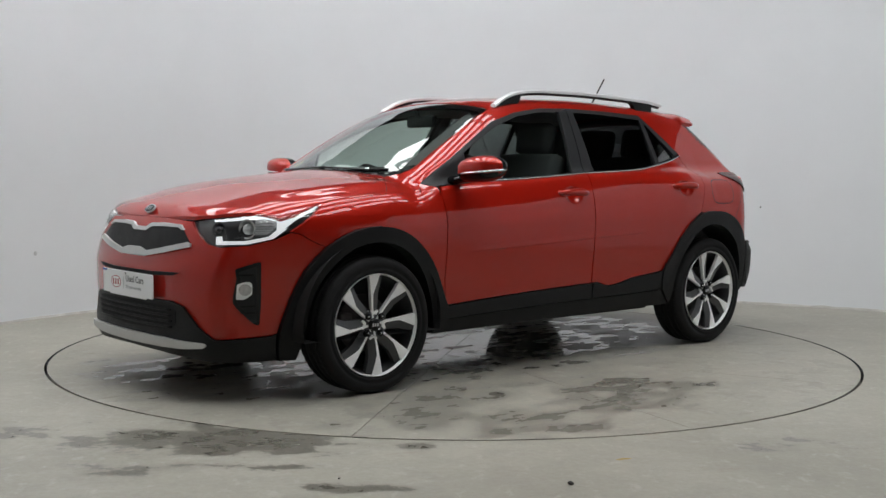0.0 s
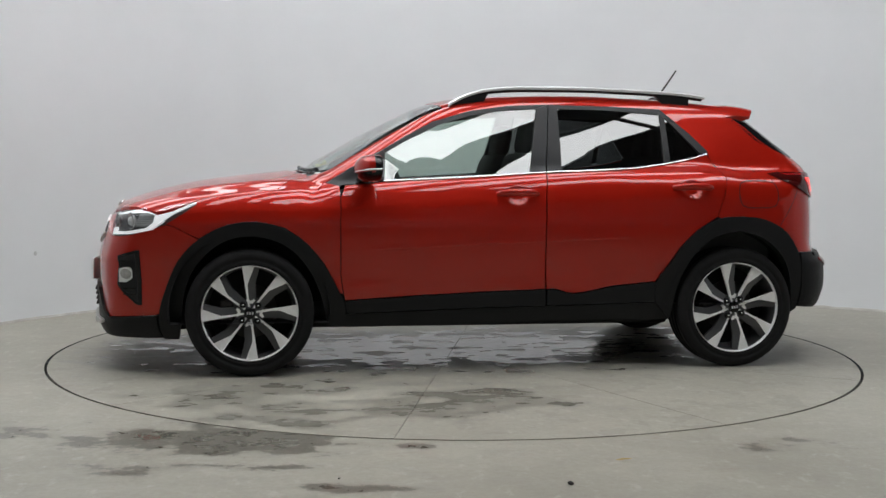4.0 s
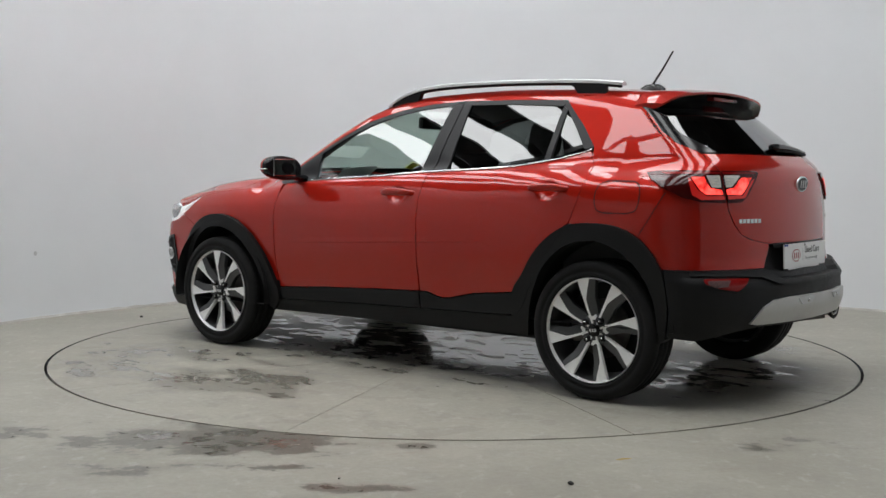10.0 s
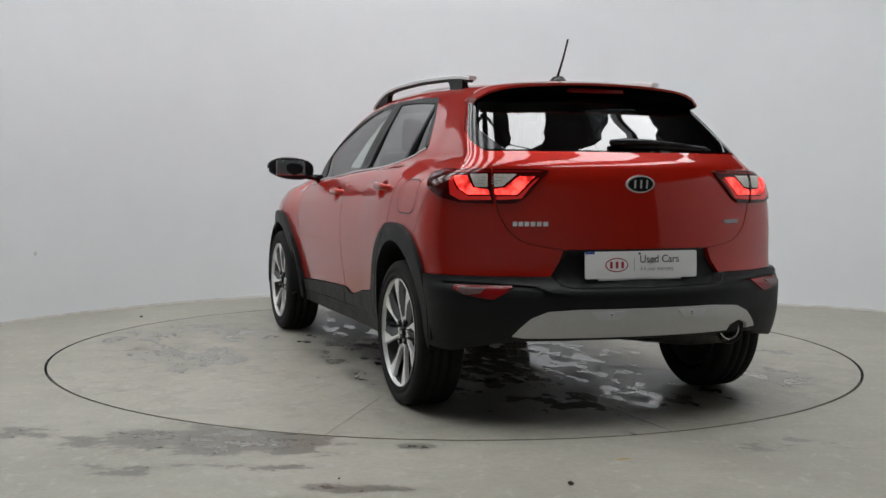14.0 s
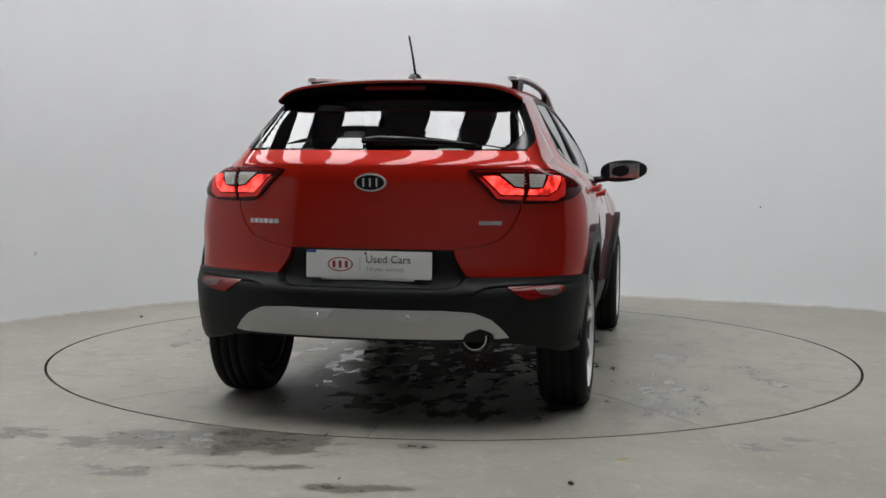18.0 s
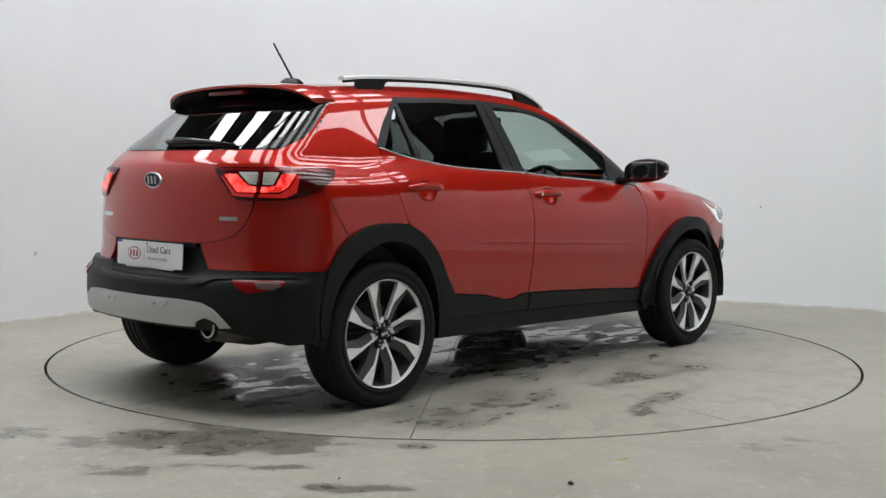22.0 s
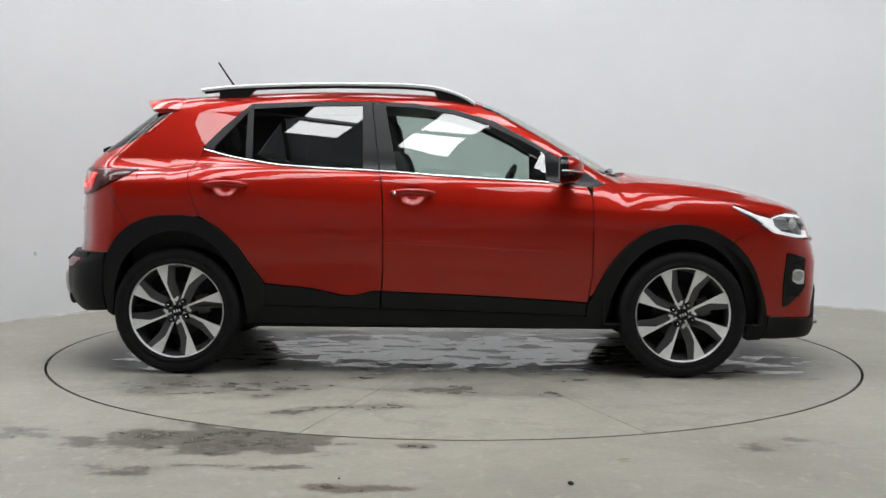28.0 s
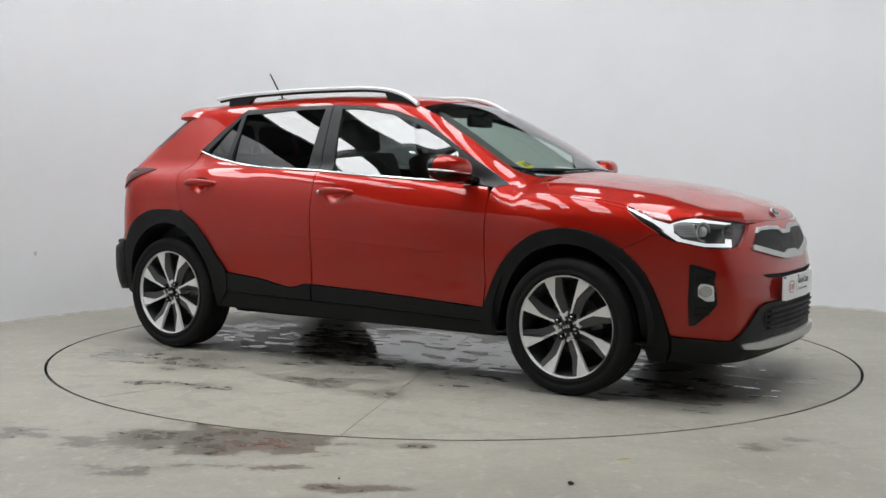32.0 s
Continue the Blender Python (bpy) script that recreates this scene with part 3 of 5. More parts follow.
REAR_ARCH = [(-.847, .345), (-.847, .454), (-.918, .554), (-.975, .640), (-1.06, .726), (-1.174, .789), (-1.318, .802), (-1.433, .788), (-1.548, .731), (-1.64, .607), (-1.665, .42), (-1.65, .30)]
REAR_ARCH_IN = [(-1.62, .28), (-1.614, .36), (-1.60, .467), (-1.548, .582), (-1.431, .683), (-1.302, .722), (-1.173, .698), (-1.059, .612), (-.975, .469), (-.93, .25)]


def bend(pts, n):
    """The same outline drawn as a smooth curve."""
    d = np.concatenate([[0], np.cumsum([math.dist(a, b) for a, b in zip(pts, pts[1:])])])
    q = np.array(pts)
    m = np.gradient(q, d, axis=0)
    out = []
    for t in np.linspace(0, d[-1], n):
        i = min(int(np.searchsorted(d, t, "right")) - 1, len(d) - 2)
        h = d[i + 1] - d[i]
        k = (t - d[i]) / h
        p = (q[i] * (1 + 2 * k) + m[i] * h * k) * (1 - k) ** 2 + (q[i + 1] * (3 - 2 * k) + m[i + 1] * h * (k - 1)) * k * k
        out.append((float(p[0]), float(p[1])))
    return out


DLO_TOP = [(-1.190, 1.148), (-1.10, 1.248), (-.956, 1.382), (-.64, 1.394), (-.318, 1.398), (-.1, 1.388), (.111, 1.357), (.318, 1.297), (.46, 1.222), (.600, 1.141), (.75, 1.055), (.898, .967)]
GLASS_TOP = [(-.945, 1.352), (-.64, 1.370), (-.37, 1.375), (-.25, 1.374), (-.068, 1.362), (.111, 1.332), (.29, 1.276), (.469, 1.192), (.585, 1.126)]


def hood_y(x):
    return float(lut((.95, 1.02, 1.08, 1.12, 1.15, 1.25, 1.40, 1.48, 1.58), (.477, .553, .64, .705, .737, .748, .742, .738, .737))(x))


def crest_y(x):
    return float(lut((.94, 1.12, 1.25, 1.40, 1.58), (.747, .756, .763, .756, .750))(x))


def spread(a, b, n):
    return [a + (b - a) * k / (n - 1) for k in range(n)]


def build_body_side(s, lay):
    y = lambda pts: pts
    # front wing: flank, and its crest towards the bonnet
    bm = bmesh.new()
    crest = [(x, float(top_z(x, crest_y(x)))) for x in spread(.94, 1.545, 12)]
    panel(bm, lay, FRONT_ARCH[1:9] + [(1.60, .712), (1.66, .745), (1.702, .755), (1.625, .801), (1.54, .862)] + crest[::-1] + [(.905, .970), (.85, .957), (.828, .953), (.824, .90), (.828, .76), (.826, .5), (.812, .40)], gap=.0015, cell=.016)
    panel(bm, "top", [(x, s * crest_y(x)) for x in spread(.94, 1.545, 12)] + [(x, s * hood_y(x)) for x in spread(1.545, .98, 22)] + [(.95, s * .535), (.87, s * .60)], gap=.0005, thick=.01, cell=.012)
    part("front_wing", bm, PAINT, car)
    # doors
    bm = bmesh.new()
    panel(bm, lay, [(.804, .364), (.812, .40), (.826, .5), (.828, .76), (.824, .90)] + BELT[:5] + [(-.247, .9), (-.243, .7), (-.243, .55), (-.249, .416), (.057, .405), (.401, .389)], gap=.0028, cell=.011)
    front_door = part("front_door", bm, PAINT, car)
    bm = bmesh.new()
    panel(bm, lay, BELT[4:] + [(-1.19, 1.115), (-1.214, 1.068), (-1.241, 1.011), (-1.23, .96), (-1.216, .912), (-1.174, .797), (-1.06, .726), (-.975, .640), (-.918, .554), (-.847, .454), (-.603, .429), (-.46, .398), (-.402, .392), (-.36, .398), (-.30, .417), (-.252, .416), (-.243, .55), (-.243, .7), (-.247, .9)], gap=.0028, cell=.011)
    rear_door = part("rear_door", bm, PAINT, car)
    # lower cladding of the doors, sill
    bm = bmesh.new()
    panel(bm, lay, [(.802, .363), (.401, .388), (.057, .404), (-.249, .415), (-.252, .327), (.057, .321), (.797, .295)], off=.010, thick=.03, gap=.002)
    part("cladding", bm, BLACK, front_door, "matt black lower door cladding")
    bm = bmesh.new()
    panel(bm, lay, [(-.256, .415), (-.30, .416), (-.36, .397), (-.402, .391), (-.46, .397), (-.603, .428), (-.847, .453), (-.88, .40), (-.86, .344), (-.632, .336), (-.256, .327)], off=.010, thick=.03, gap=.002)
    part("cladding", bm, BLACK, rear_door, "matt black lower door cladding")
    bm = bmesh.new()
    panel(bm, lay, [(.80, .293), (.057, .319), (-.256, .325), (-.632, .334), (-.86, .342), (-.93, .31), (-.924, .25), (-.26, .244), (.259, .232), (.87, .224), (.86, .29)], off=.004, thick=.10, gap=.001)
    part("sill_cover", bm, BLACK, car)
    # wheel arch flares
    bm = bmesh.new()
    panel(bm, lay, [(.862, .226), (.800, .292)] + bend(FRONT_ARCH, 40) + bend(FRONT_ARCH_IN, 36), off=.026, thick=.08, cell=.04, gap=.001)
    part("front_arch_flare", bm, BLACK, car)
    bm = bmesh.new()
    panel(bm, lay, bend(REAR_ARCH, 40) + bend(REAR_ARCH_IN, 36), off=.016, thick=.07, cell=.04, gap=.001)
    part("rear_arch_flare", bm, BLACK, car)
    # seam between the door's and the body's share of the rear flare
    bm = bmesh.new()
    line = bend([(-1.185, .795), (-1.12, .725), (-1.02, .60), (-.945, .47), (-.915, .40), (-.872, .350)], 24)
    panel(bm, lay, line + [(x + .0028, z - .0016) for x, z in line[::-1]], off=.0172, thick=.002, cell=.04)
    part("flare_seam", bm, LINER, rear_door, "fine dark seam in the arch flare")
    # cant rail with windscreen pillar
    bm = bmesh.new()
    edge = [(x, float(top_z(x, .50))) for x in spread(-1.33, .25, 16)] + [(x, float(top_z(x, yy))) for x, yy in ((.36, .525), (.484, .551), (.60, .567), (.703, .578), (.854, .590), (.93, .575))]
    panel(bm, lay, DLO_TOP[2:] + [(.935, .985)] + edge[::-1][:-3] + [(-1.03, 1.40)], gap=.0004, thick=.02, cell=.009)
    part("cant_rail", bm, PAINT, car)
    # rear quarter: flank, then round to the tailgate
    bm = bmesh.new()
    low = [(x, float(lut((-1.548, -1.433, -1.318, -1.174), (.731, .788, .802, .789))(x))) for x in (-1.5, -1.433, -1.318, -1.2)]
    panel(bm, lay, low + [(-1.174, .797), (-1.216, .912), (-1.23, .96), (-1.241, 1.011), (-1.214, 1.068), (-1.19, 1.115), (-1.190, 1.148)] + DLO_TOP[1:3] + [(-1.03, 1.40)] + edge[:3][::-1] + [(-1.36, 1.345), (-1.44, 1.285), (-1.5, 1.225)], thick=.02, cell=.012)
    around = [(-1.5, s * float(side_y(-1.5, z)), z) for z in spread(1.225, .757, 10)]
    panel(bm, "rear", around + [at_side(-1.548, .731, s), at_side(-1.60, .672, s), at_side(-1.64, .610, s), (-1.75, s * .80, .608), (-1.86, s * .60, .606), (-1.92, s * .40, .606), (-1.92, s * .358, .67), (-1.913, s * .340, .710), (-1.88, s * .46, .731), (-1.86, s * .522, .755), (-1.845, s * .567, .80), (-1.823, s * .595, .87), (-1.81, s * .598, .95), (-1.79, s * .598, 1.03), (-1.70, s * .612, 1.119), (-1.60, s * .65, 1.165)], thick=.02, cell=.014)
    part("rear_quarter", bm, PAINT, car)
    # glass and its black frames
    bm = bmesh.new()
    panel(bm, lay + "_glass", GLASS_TOP[3:] + [(.592, .976), (.403, .983), (.054, 1.002), (-.178, 1.016)], off=-.006, thick=.004)
    part("window", bm, CLEAR, front_door, "green-tinted clear side glass").visible_shadow = False
    bm = bmesh.new()
    panel(bm, lay + "_glass", GLASS_TOP[:3] + [(-.355, 1.030), (-.586, 1.038), (-.761, 1.050), (-.93, 1.075)], off=-.006, thick=.004)
    part("window", bm, PRIVACY, rear_door, "dark privacy side glass")
    bm = bmesh.new()
    panel(bm, lay + "_glass", [(-.975, 1.335), (-.965, 1.085), (-1.02, 1.095), (-1.14, 1.128)], off=-.006, thick=.004)
    part("quarter_light", bm, PRIVACY, rear_door, "small dark triangular quarter glass")
    for name, door, pts in (("window_frame", front_door, GLASS_TOP[3:] + DLO_TOP[4:10][::-1]),
                            ("window_frame", rear_door, GLASS_TOP[:3] + [(-.318, 1.375)] + DLO_TOP[2:5][::-1]),
                            ("pillar_trim", front_door, [(-.320, 1.396), (-.25, 1.374), (-.178, 1.026), (-.264, 1.030)]),
                            ("pillar_trim", rear_door, [(-.324, 1.396), (-.37, 1.375), (-.355, 1.042), (-.270, 1.032)]),
                            ("rear_frame", rear_door, [(-1.190, 1.148), (-1.10, 1.248), (-.956, 1.382), (-.945, 1.352), (-.975, 1.335), (-1.14, 1.138)]),
                            ("window_bar", rear_door, [(-.975, 1.335), (-.945, 1.352), (-.93, 1.085), (-.965, 1.095)]),
                            ("mirror_sail", front_door, [(.592, .986), (.585, 1.126), (.60, 1.139), (.75, 1.053), (.896, .967), (.84, .953)])):
        bm = bmesh.new()
        panel(bm, lay, pts, off=-.001, thick=.025, gap=.0008)
        part(name, bm, SATIN_BLACK, door, "satin black window surround")
    fz = lut([q[0] for q in BELT[::-1]], [q[1] for q in BELT[::-1]])
    for door, x0, x1 in ((front_door, .60, -.262), (rear_door, -.270, -1.182)):
        bm = bmesh.new()
        rows = []
        for x in spread(x0, x1, 56):
            z = float(fz(x)) + .003
            o = float(side_y(x, z - .004))
            u = float(side_y(x, z + .014))
            rows.append([bm.verts.new((x, s * yy, zz)) for yy, zz in ((o + .001, z - .004), (o + .004, z - .001), (o + .003, z + .003), (o - .004, z + .006), (u - .008, z + .007), (u - .055, z + .003))])
        for a, b in zip(rows, rows[1:]):
            for k in range(5):
                f = (a[k], b[k], b[k + 1], a[k + 1])
                bm.faces.new(f if s < 0 else f[::-1])
        part("belt_moulding", bm, CHROME, door, "bright chrome beltline strip")
    # pressed crease along both doors
    for door, x0, x1 in ((front_door, .72, -.238), (rear_door, -.250, -.735)):
        bm = bmesh.new()
        rows = []
        for x in spread(x0, x1, 30):
            z = .663 - .0455 * x
            w = min(1, (x + .735) / .12 + .02, (.72 - x) / .12 + .02)
            rows.append([bm.verts.new((x, s * (float(side_y(x, z + dz)) + dy), z + dz)) for dz, dy in ((.022, .0002), (.008, .0008 * w), (.0, .0018 * w), (-.005, .0016 * w), (-.010, .0002))])
        for a, b in zip(rows, rows[1:]):
            for k in range(4):
                f = (a[k], b[k], b[k + 1], a[k + 1])
                bm.faces.new(f[::-1] if s < 0 else f)
        bmesh.ops.recalc_face_normals(bm, faces=bm.faces[:])
        part("crease", bm, PAINT, door)
    # cabin lining of the pillars and the roof edge
    bm = bmesh.new()
    panel(bm, lay, DLO_TOP[1:11] + [(.90, .99)] + edge[::-1][:-3] + [(-1.03, 1.40)], off=-.03, thick=.0, cell=.06)
    panel(bm, lay, [(-.34, 1.385), (-.27, 1.385), (-.19, 1.0), (-.34, 1.0)], off=-.035, thick=.0, cell=.06)
    panel(bm, lay, [(-1.17, 1.10), (-.95, 1.36), (-1.03, 1.40), (-1.33, 1.38), (-1.36, 1.33), (-1.5, 1.21), (-1.55, 1.05), (-1.2, 1.0)], off=-.03, thick=.0, cell=.06)
    part("pillar_lining", bm, CABIN, car)
    # dark inner shell behind the gaps
    bm = bmesh.new()
    panel(bm, lay, [(.88, .36), (.86, .93), (.6, .965), (-.26, 1.015), (-.9, 1.06), (-1.16, 1.11), (-1.20, 1.0), (-1.15, .80), (-1.0, .70), (-.86, .5), (-.86, .25), (.85, .25)], off=-.035, thick=.0, cell=.08)
    part("inner_side", bm, LINER, car)
    for name, x0 in (("front_wheel_liner", 1.285), ("rear_wheel_liner", -1.295)):
        bm = bmesh.new()
        lathe(bm, [(.02, .50), (.395, .50), (.40, .52), (.402, .835)], 40, pose(x0, 0, .318) @ Matrix.Rotation(-s * math.pi / 2, 4, "X"))
        for v in bm.verts:
            v.co.z = max(v.co.z, .26 if x0 > 0 else .335)
        part(name, bm, LINER, car)
    # handles: a curved grip over the hollow in the door
    for door, (x, z) in zip((front_door, rear_door), HANDLES):
        ya, yb = float(side_y(x - .122, z)), float(side_y(x + .122, z))
        base = lambda q: (ya + yb) / 2 + (yb - ya) / 2 * q
        bm = bmesh.new()
        rows = []
        for q in spread(-1, 1, 25):
            px, pz = x + .116 * q, z + .006 - .008 * q * q
            tall = .019 * (1 - .55 * abs(q) ** 3.5)
            out = .038 * (1 - abs(q) ** 5) + .002
            rows.append([bm.verts.new((px, s * (base(q) + d), pz + h)) for d, h in ((out - .020, tall * .75), (out - .010, tall), (out - .002, tall * .72), (out, tall * .1), (out - .003, -tall * .6), (out - .012, -tall), (out - .020, -tall * .7))])
        for c, d in zip(rows, rows[1:]):
            for k in range(7):
                bm.faces.new((c[k], c[(k + 1) % 7], d[(k + 1) % 7], d[k]))
        bm.faces.new(rows[0])
        bm.faces.new(rows[-1])
        bmesh.ops.recalc_face_normals(bm, faces=bm.faces[:])
        part("door_handle", bm, PAINT, door)
        for q in (-1, 1):
            bm = bmesh.new()
            lathe(bm, [(.0005, .012), (.011, .010), (.015, -.006), (.016, -.03)], 16, pose(x + .098 * q, s * (base(.85 * q) + .004), z - .001) @ Matrix.Rotation(-s * math.pi / 2, 4, "X"))
            part("handle_seat", bm, PAINT, door)
        if x > -.5 and s < 0:
            bm = bmesh.new()
            lathe(bm, [(.0005, .004), (.007, .003), (.009, 0)], 14, pose(x - .090, s * (base(-.78) + .032), z) @ Matrix.Rotation(-s * math.pi / 2, 4, "X"))
            part("lock", bm, CHROME, door, "small chrome lock barrel")
    return front_door, rear_door


for s, lay in SIDES:
    build_body_side(s, lay)

# bonnet, roof, windscreen
bm = bmesh.new()
hood_left = [(1.085, 0.0), (1.07, .2), (1.03, .38), (.98, .465)] + [(x, hood_y(x)) for x in spread(.985, 1.545, 22)] + [(1.66, .742), (1.74, .735), (1.82, .69), (1.89, .625), (1.945, .52), (1.985, .40), (2.012, .2), (2.02, 0.0)]
panel(bm, "top", hood_left + [(x, -y) for x, y in hood_left[::-1][1:-1]], gap=.0032, cell=.018, thick=.015)
part("bonnet", bm, PAINT, car)
bm = bmesh.new()
panel(bm, "top", [(.262, .5), (.27, .25), (.275, 0), (.27, -.25), (.262, -.5), (-1.33, -.5), (-1.33, .5)], gap=.0003, cell=.06, thick=.01)
part("roof", bm, PAINT, car)
bm = bmesh.new()
ws_left = [(.36, .522), (.484, .548), (.60, .564), (.703, .575), (.85, .585), (.93, .49), (1.0, .32), (1.03, .15), (1.04, 0)]
out = [(.278, 0.0), (.272, .25), (.264, .498)] + ws_left
panel(bm, "top", out + [(x, -y) for x, y in out[::-1][1:-1]], off=-.003, thick=.004, cell=.05)
windscreen = part("windscreen", bm, CLEAR, car, "green-tinted clear windscreen")
windscreen.visible_shadow = False
# black printed border at the top and the foot of the windscreen
bm = bmesh.new()
b = [(.85, .588), (.93, .49), (1.0, .32), (1.03, .15), (1.04, 0)]
a = [(.82, .582), (.88, .49), (.94, .32), (.965, .15), (.97, 0)]
ring = b + [(x, -y) for x, y in b[::-1][1:]] + [(x, -y) for x, y in a] + a[::-1][1:]
panel(bm, "top", ring, off=-.007, thick=.003)
part("screen_border", bm, GLOSS_BLACK, windscreen, "black printed border of the windscreen")
bm = bmesh.new()
panel(bm, "top", [(.264, .5), (.278, 0), (.264, -.5), (.315, -.51), (.335, -.25), (.345, 0), (.335, .25), (.315, .51)], off=-.007, thick=.003)
part("screen_border", bm, GLOSS_BLACK, windscreen, "black printed border of the windscreen")
bm = bmesh.new()
b = [(1.085, 0), (1.07, .2), (1.03, .38), (.98, .465), (.95, .533), (.86, .598)]
a = [(.85, .583), (.93, .488), (1.0, .318), (1.03, .15), (1.04, 0)]
panel(bm, "top", b + a + [(x, -y) for x, y in a[::-1][1:]] + [(x, -y) for x, y in b[::-1][:-1]], off=-.016, thick=.01)
part("cowl", bm, BLACK, car, "black plastic scuttle under the windscreen")
for ya, yb in ((.47, -.03), (.02, -.50)):
    bm = bmesh.new()
    pts = [(1.012 - .36 * y * y, y) for y in spread(ya, yb, 12)]
    tube(bm, [(x, y, float(top_z(x, y)) + .004) for x, y in pts], [.010] + [.006] * 11, 6)
    part("wiper", bm, GLOSS_BLACK, car, "black windscreen wiper resting at the screen's foot")

# tail: glass, gate, bumper
bm = bmesh.new()
panel(bm, "rear", both("rear", [(-1.835, 0, 1.120), (-1.78, .35, 1.121), (-1.70, .612, 1.121), (-1.60, .65, 1.165), (-1.52, .66, 1.207), (-1.42, .63, 1.295), (-1.36, .60, 1.347), (-1.45, .3, 1.385), (-1.48, .0, 1.392)])[:-1], off=-.004, thick=.004, cell=.05)
tail_glass = part("rear_window", bm, PRIVACY, car, "dark privacy rear window")
for s in (1, -1):
    bm = bmesh.new()
    panel(bm, "rear", mirror3([(-1.70, .612, 1.122), (-1.60, .65, 1.165), (-1.52, .66, 1.207), (-1.42, .63, 1.295), (-1.36, .60, 1.347), (-1.40, .50, 1.36), (-1.56, .545, 1.21), (-1.735, .52, 1.122)], s), off=.0, thick=.006, cell=.04)
    part("side_garnish", bm, GLOSS_BLACK, tail_glass, "gloss black side garnish of the rear window")
bm = bmesh.new()
gate = [(-1.84, 0, 1.115), (-1.78, .35, 1.116), (-1.70, .608, 1.116), (-1.79, .595, 1.03), (-1.81, .594, .95), (-1.823, .59, .87), (-1.845, .562, .80), (-1.86, .517, .755), (-1.88, .455, .731), (-1.913, .343, .712), (-1.94, 0, .716)]
panel(bm, "rear", both("rear", gate)[:-1], gap=.0012, thick=.02, cell=.018)
tailgate = part("tailgate", bm, PAINT, car)
bm = bmesh.new()
rec = [(-1.94, 0, .716), (-1.915, .315, .712), (-1.92, .352, .67), (-1.92, .392, .612), (-1.93, .36, .575), (-1.94, .325, .562), (-1.96, 0, .560)]
panel(bm, "rear", both("rear", rec)[:-1], off=-.022, thick=.0, cell=.05)
panel(bm, "rear", both("rear", [(-1.94, 0, .714), (-1.915, .318, .710), (-1.915, .305, .694), (-1.94, 0, .698)])[:-1], off=.004, thick=.04, cell=.05)
part("plate_recess", bm, BLACK, car)
bm = bmesh.new()
bump = [(-1.97, 0, .558), (-1.96, .322, .560), (-1.94, .36, .574), (-1.92, .394, .605), (-1.86, .60, .605), (-1.75, .80, .607), at_side(-1.645, .608), at_side(-1.665, .42), at_side(-1.65, .31), (-1.76, .75, .30), (-1.85, .60, .335), (-1.92, .50, .35), (-1.96, 0, .35)]
panel(bm, "rear", both("rear", bump)[:-1], off=.016, thick=.05, cell=.045, gap=.001)
rear_bumper = part("rear_bumper", bm, BLACK, car, "matt black plastic rear bumper")
bm = bmesh.new()
ledge = [(-1.97, 0, .556), (-1.96, .325, .558), (-1.94, .365, .572), (-1.92, .400, .602), (-1.86, .60, .603), (-1.75, .80, .605), (-1.75, .80, .588), (-1.86, .60, .582), (-1.93, .47, .572), (-1.95, .39, .543), (-1.96, .33, .532), (-1.97, 0, .528)]
panel(bm, "rear", both("rear", ledge)[:-1], off=.027, thick=.014, cell=.045)
part("bumper_ledge", bm, BLACK, rear_bumper)
bm = bmesh.new()
skid_left = [(-2.0, 0, .478), (-1.97, .30, .478), (-1.95, .42, .470), (-1.94, .485, .444), (-1.93, .53, .405), (-1.92, .563, .370), (-1.90, .50, .363), (-1.95, .30, .363), (-1.96, 0, .363)]
notch = [(-1.95, -.30, .363), (-1.94, -.372, .365), (-1.94, -.380, .386), (-1.94, -.402, .397), (-1.94, -.437, .408), (-1.94, -.472, .399), (-1.93, -.494, .386), (-1.93, -.505, .366)]
panel(bm, "rear", skid_left + notch + [(x, -y, z) for x, y, z in skid_left[5:0:-1]], off=.030, thick=.04, cell=.035)
skid = part("skid_plate", bm, SATIN, rear_bumper, "satin silver lower skid plate")
# outlines of the tail lamps on the quarter and on the gate
OUTER_EDGE = [(-1.535, .82, 1.033), (-1.60, .81, 1.040), (-1.675, .775, 1.041), (-1.788, .609, 1.041), (-1.819, .606, .898), (-1.756, .724, .903), (-1.705, .795, .922), (-1.64, .845, .962), (-1.575, .85, 1.005)]
OUTER_BAND = [(-1.722, .749, 1.013), (-1.753, .695, 1.013), (-1.776, .678, .963), (-1.803, .622, .957), (-1.809, .617, .936), (-1.770, .697, .936), (-1.749, .724, .957)]
OUTER_LOW_BAND = [(-1.712, .762, 1.008), (-1.720, .753, 1.008), (-1.743, .734, .958), (-1.770, .697, .929), (-1.810, .615, .930), (-1.814, .611, .914), (-1.756, .724, .913), (-1.728, .755, .935)]
OUTER_BLOCK = [(-1.760, .685, 1.019), (-1.790, .619, 1.020), (-1.801, .624, .967), (-1.778, .668, .967)]
OUTER_BAR = [(-1.60, .81, 1.035), (-1.675, .775, 1.036), (-1.788, .611, 1.036), (-1.789, .611, 1.027), (-1.70, .755, 1.026), (-1.63, .80, 1.026)]
INNER_EDGE = [(-1.788, .597, 1.041), (-1.854, .420, 1.041), (-1.867, .384, 1.034), (-1.866, .40, 1.015), (-1.862, .486, .925), (-1.853, .521, .902), (-1.824, .594, .897)]
INNER_BAND = [(-1.812, .597, .957), (-1.830, .562, .965), (-1.840, .504, 1.011), (-1.859, .442, 1.011), (-1.850, .519, .936), (-1.815, .597, .936)]
INNER_LOW_BAND = [(-1.819, .594, .930), (-1.853, .514, .930), (-1.863, .443, .999), (-1.866, .425, 1.006), (-1.860, .47, .958), (-1.857, .499, .920), (-1.821, .592, .914)]
INNER_BLOCK = [(-1.798, .595, 1.020), (-1.835, .510, 1.020), (-1.825, .568, .970), (-1.810, .597, .967)]
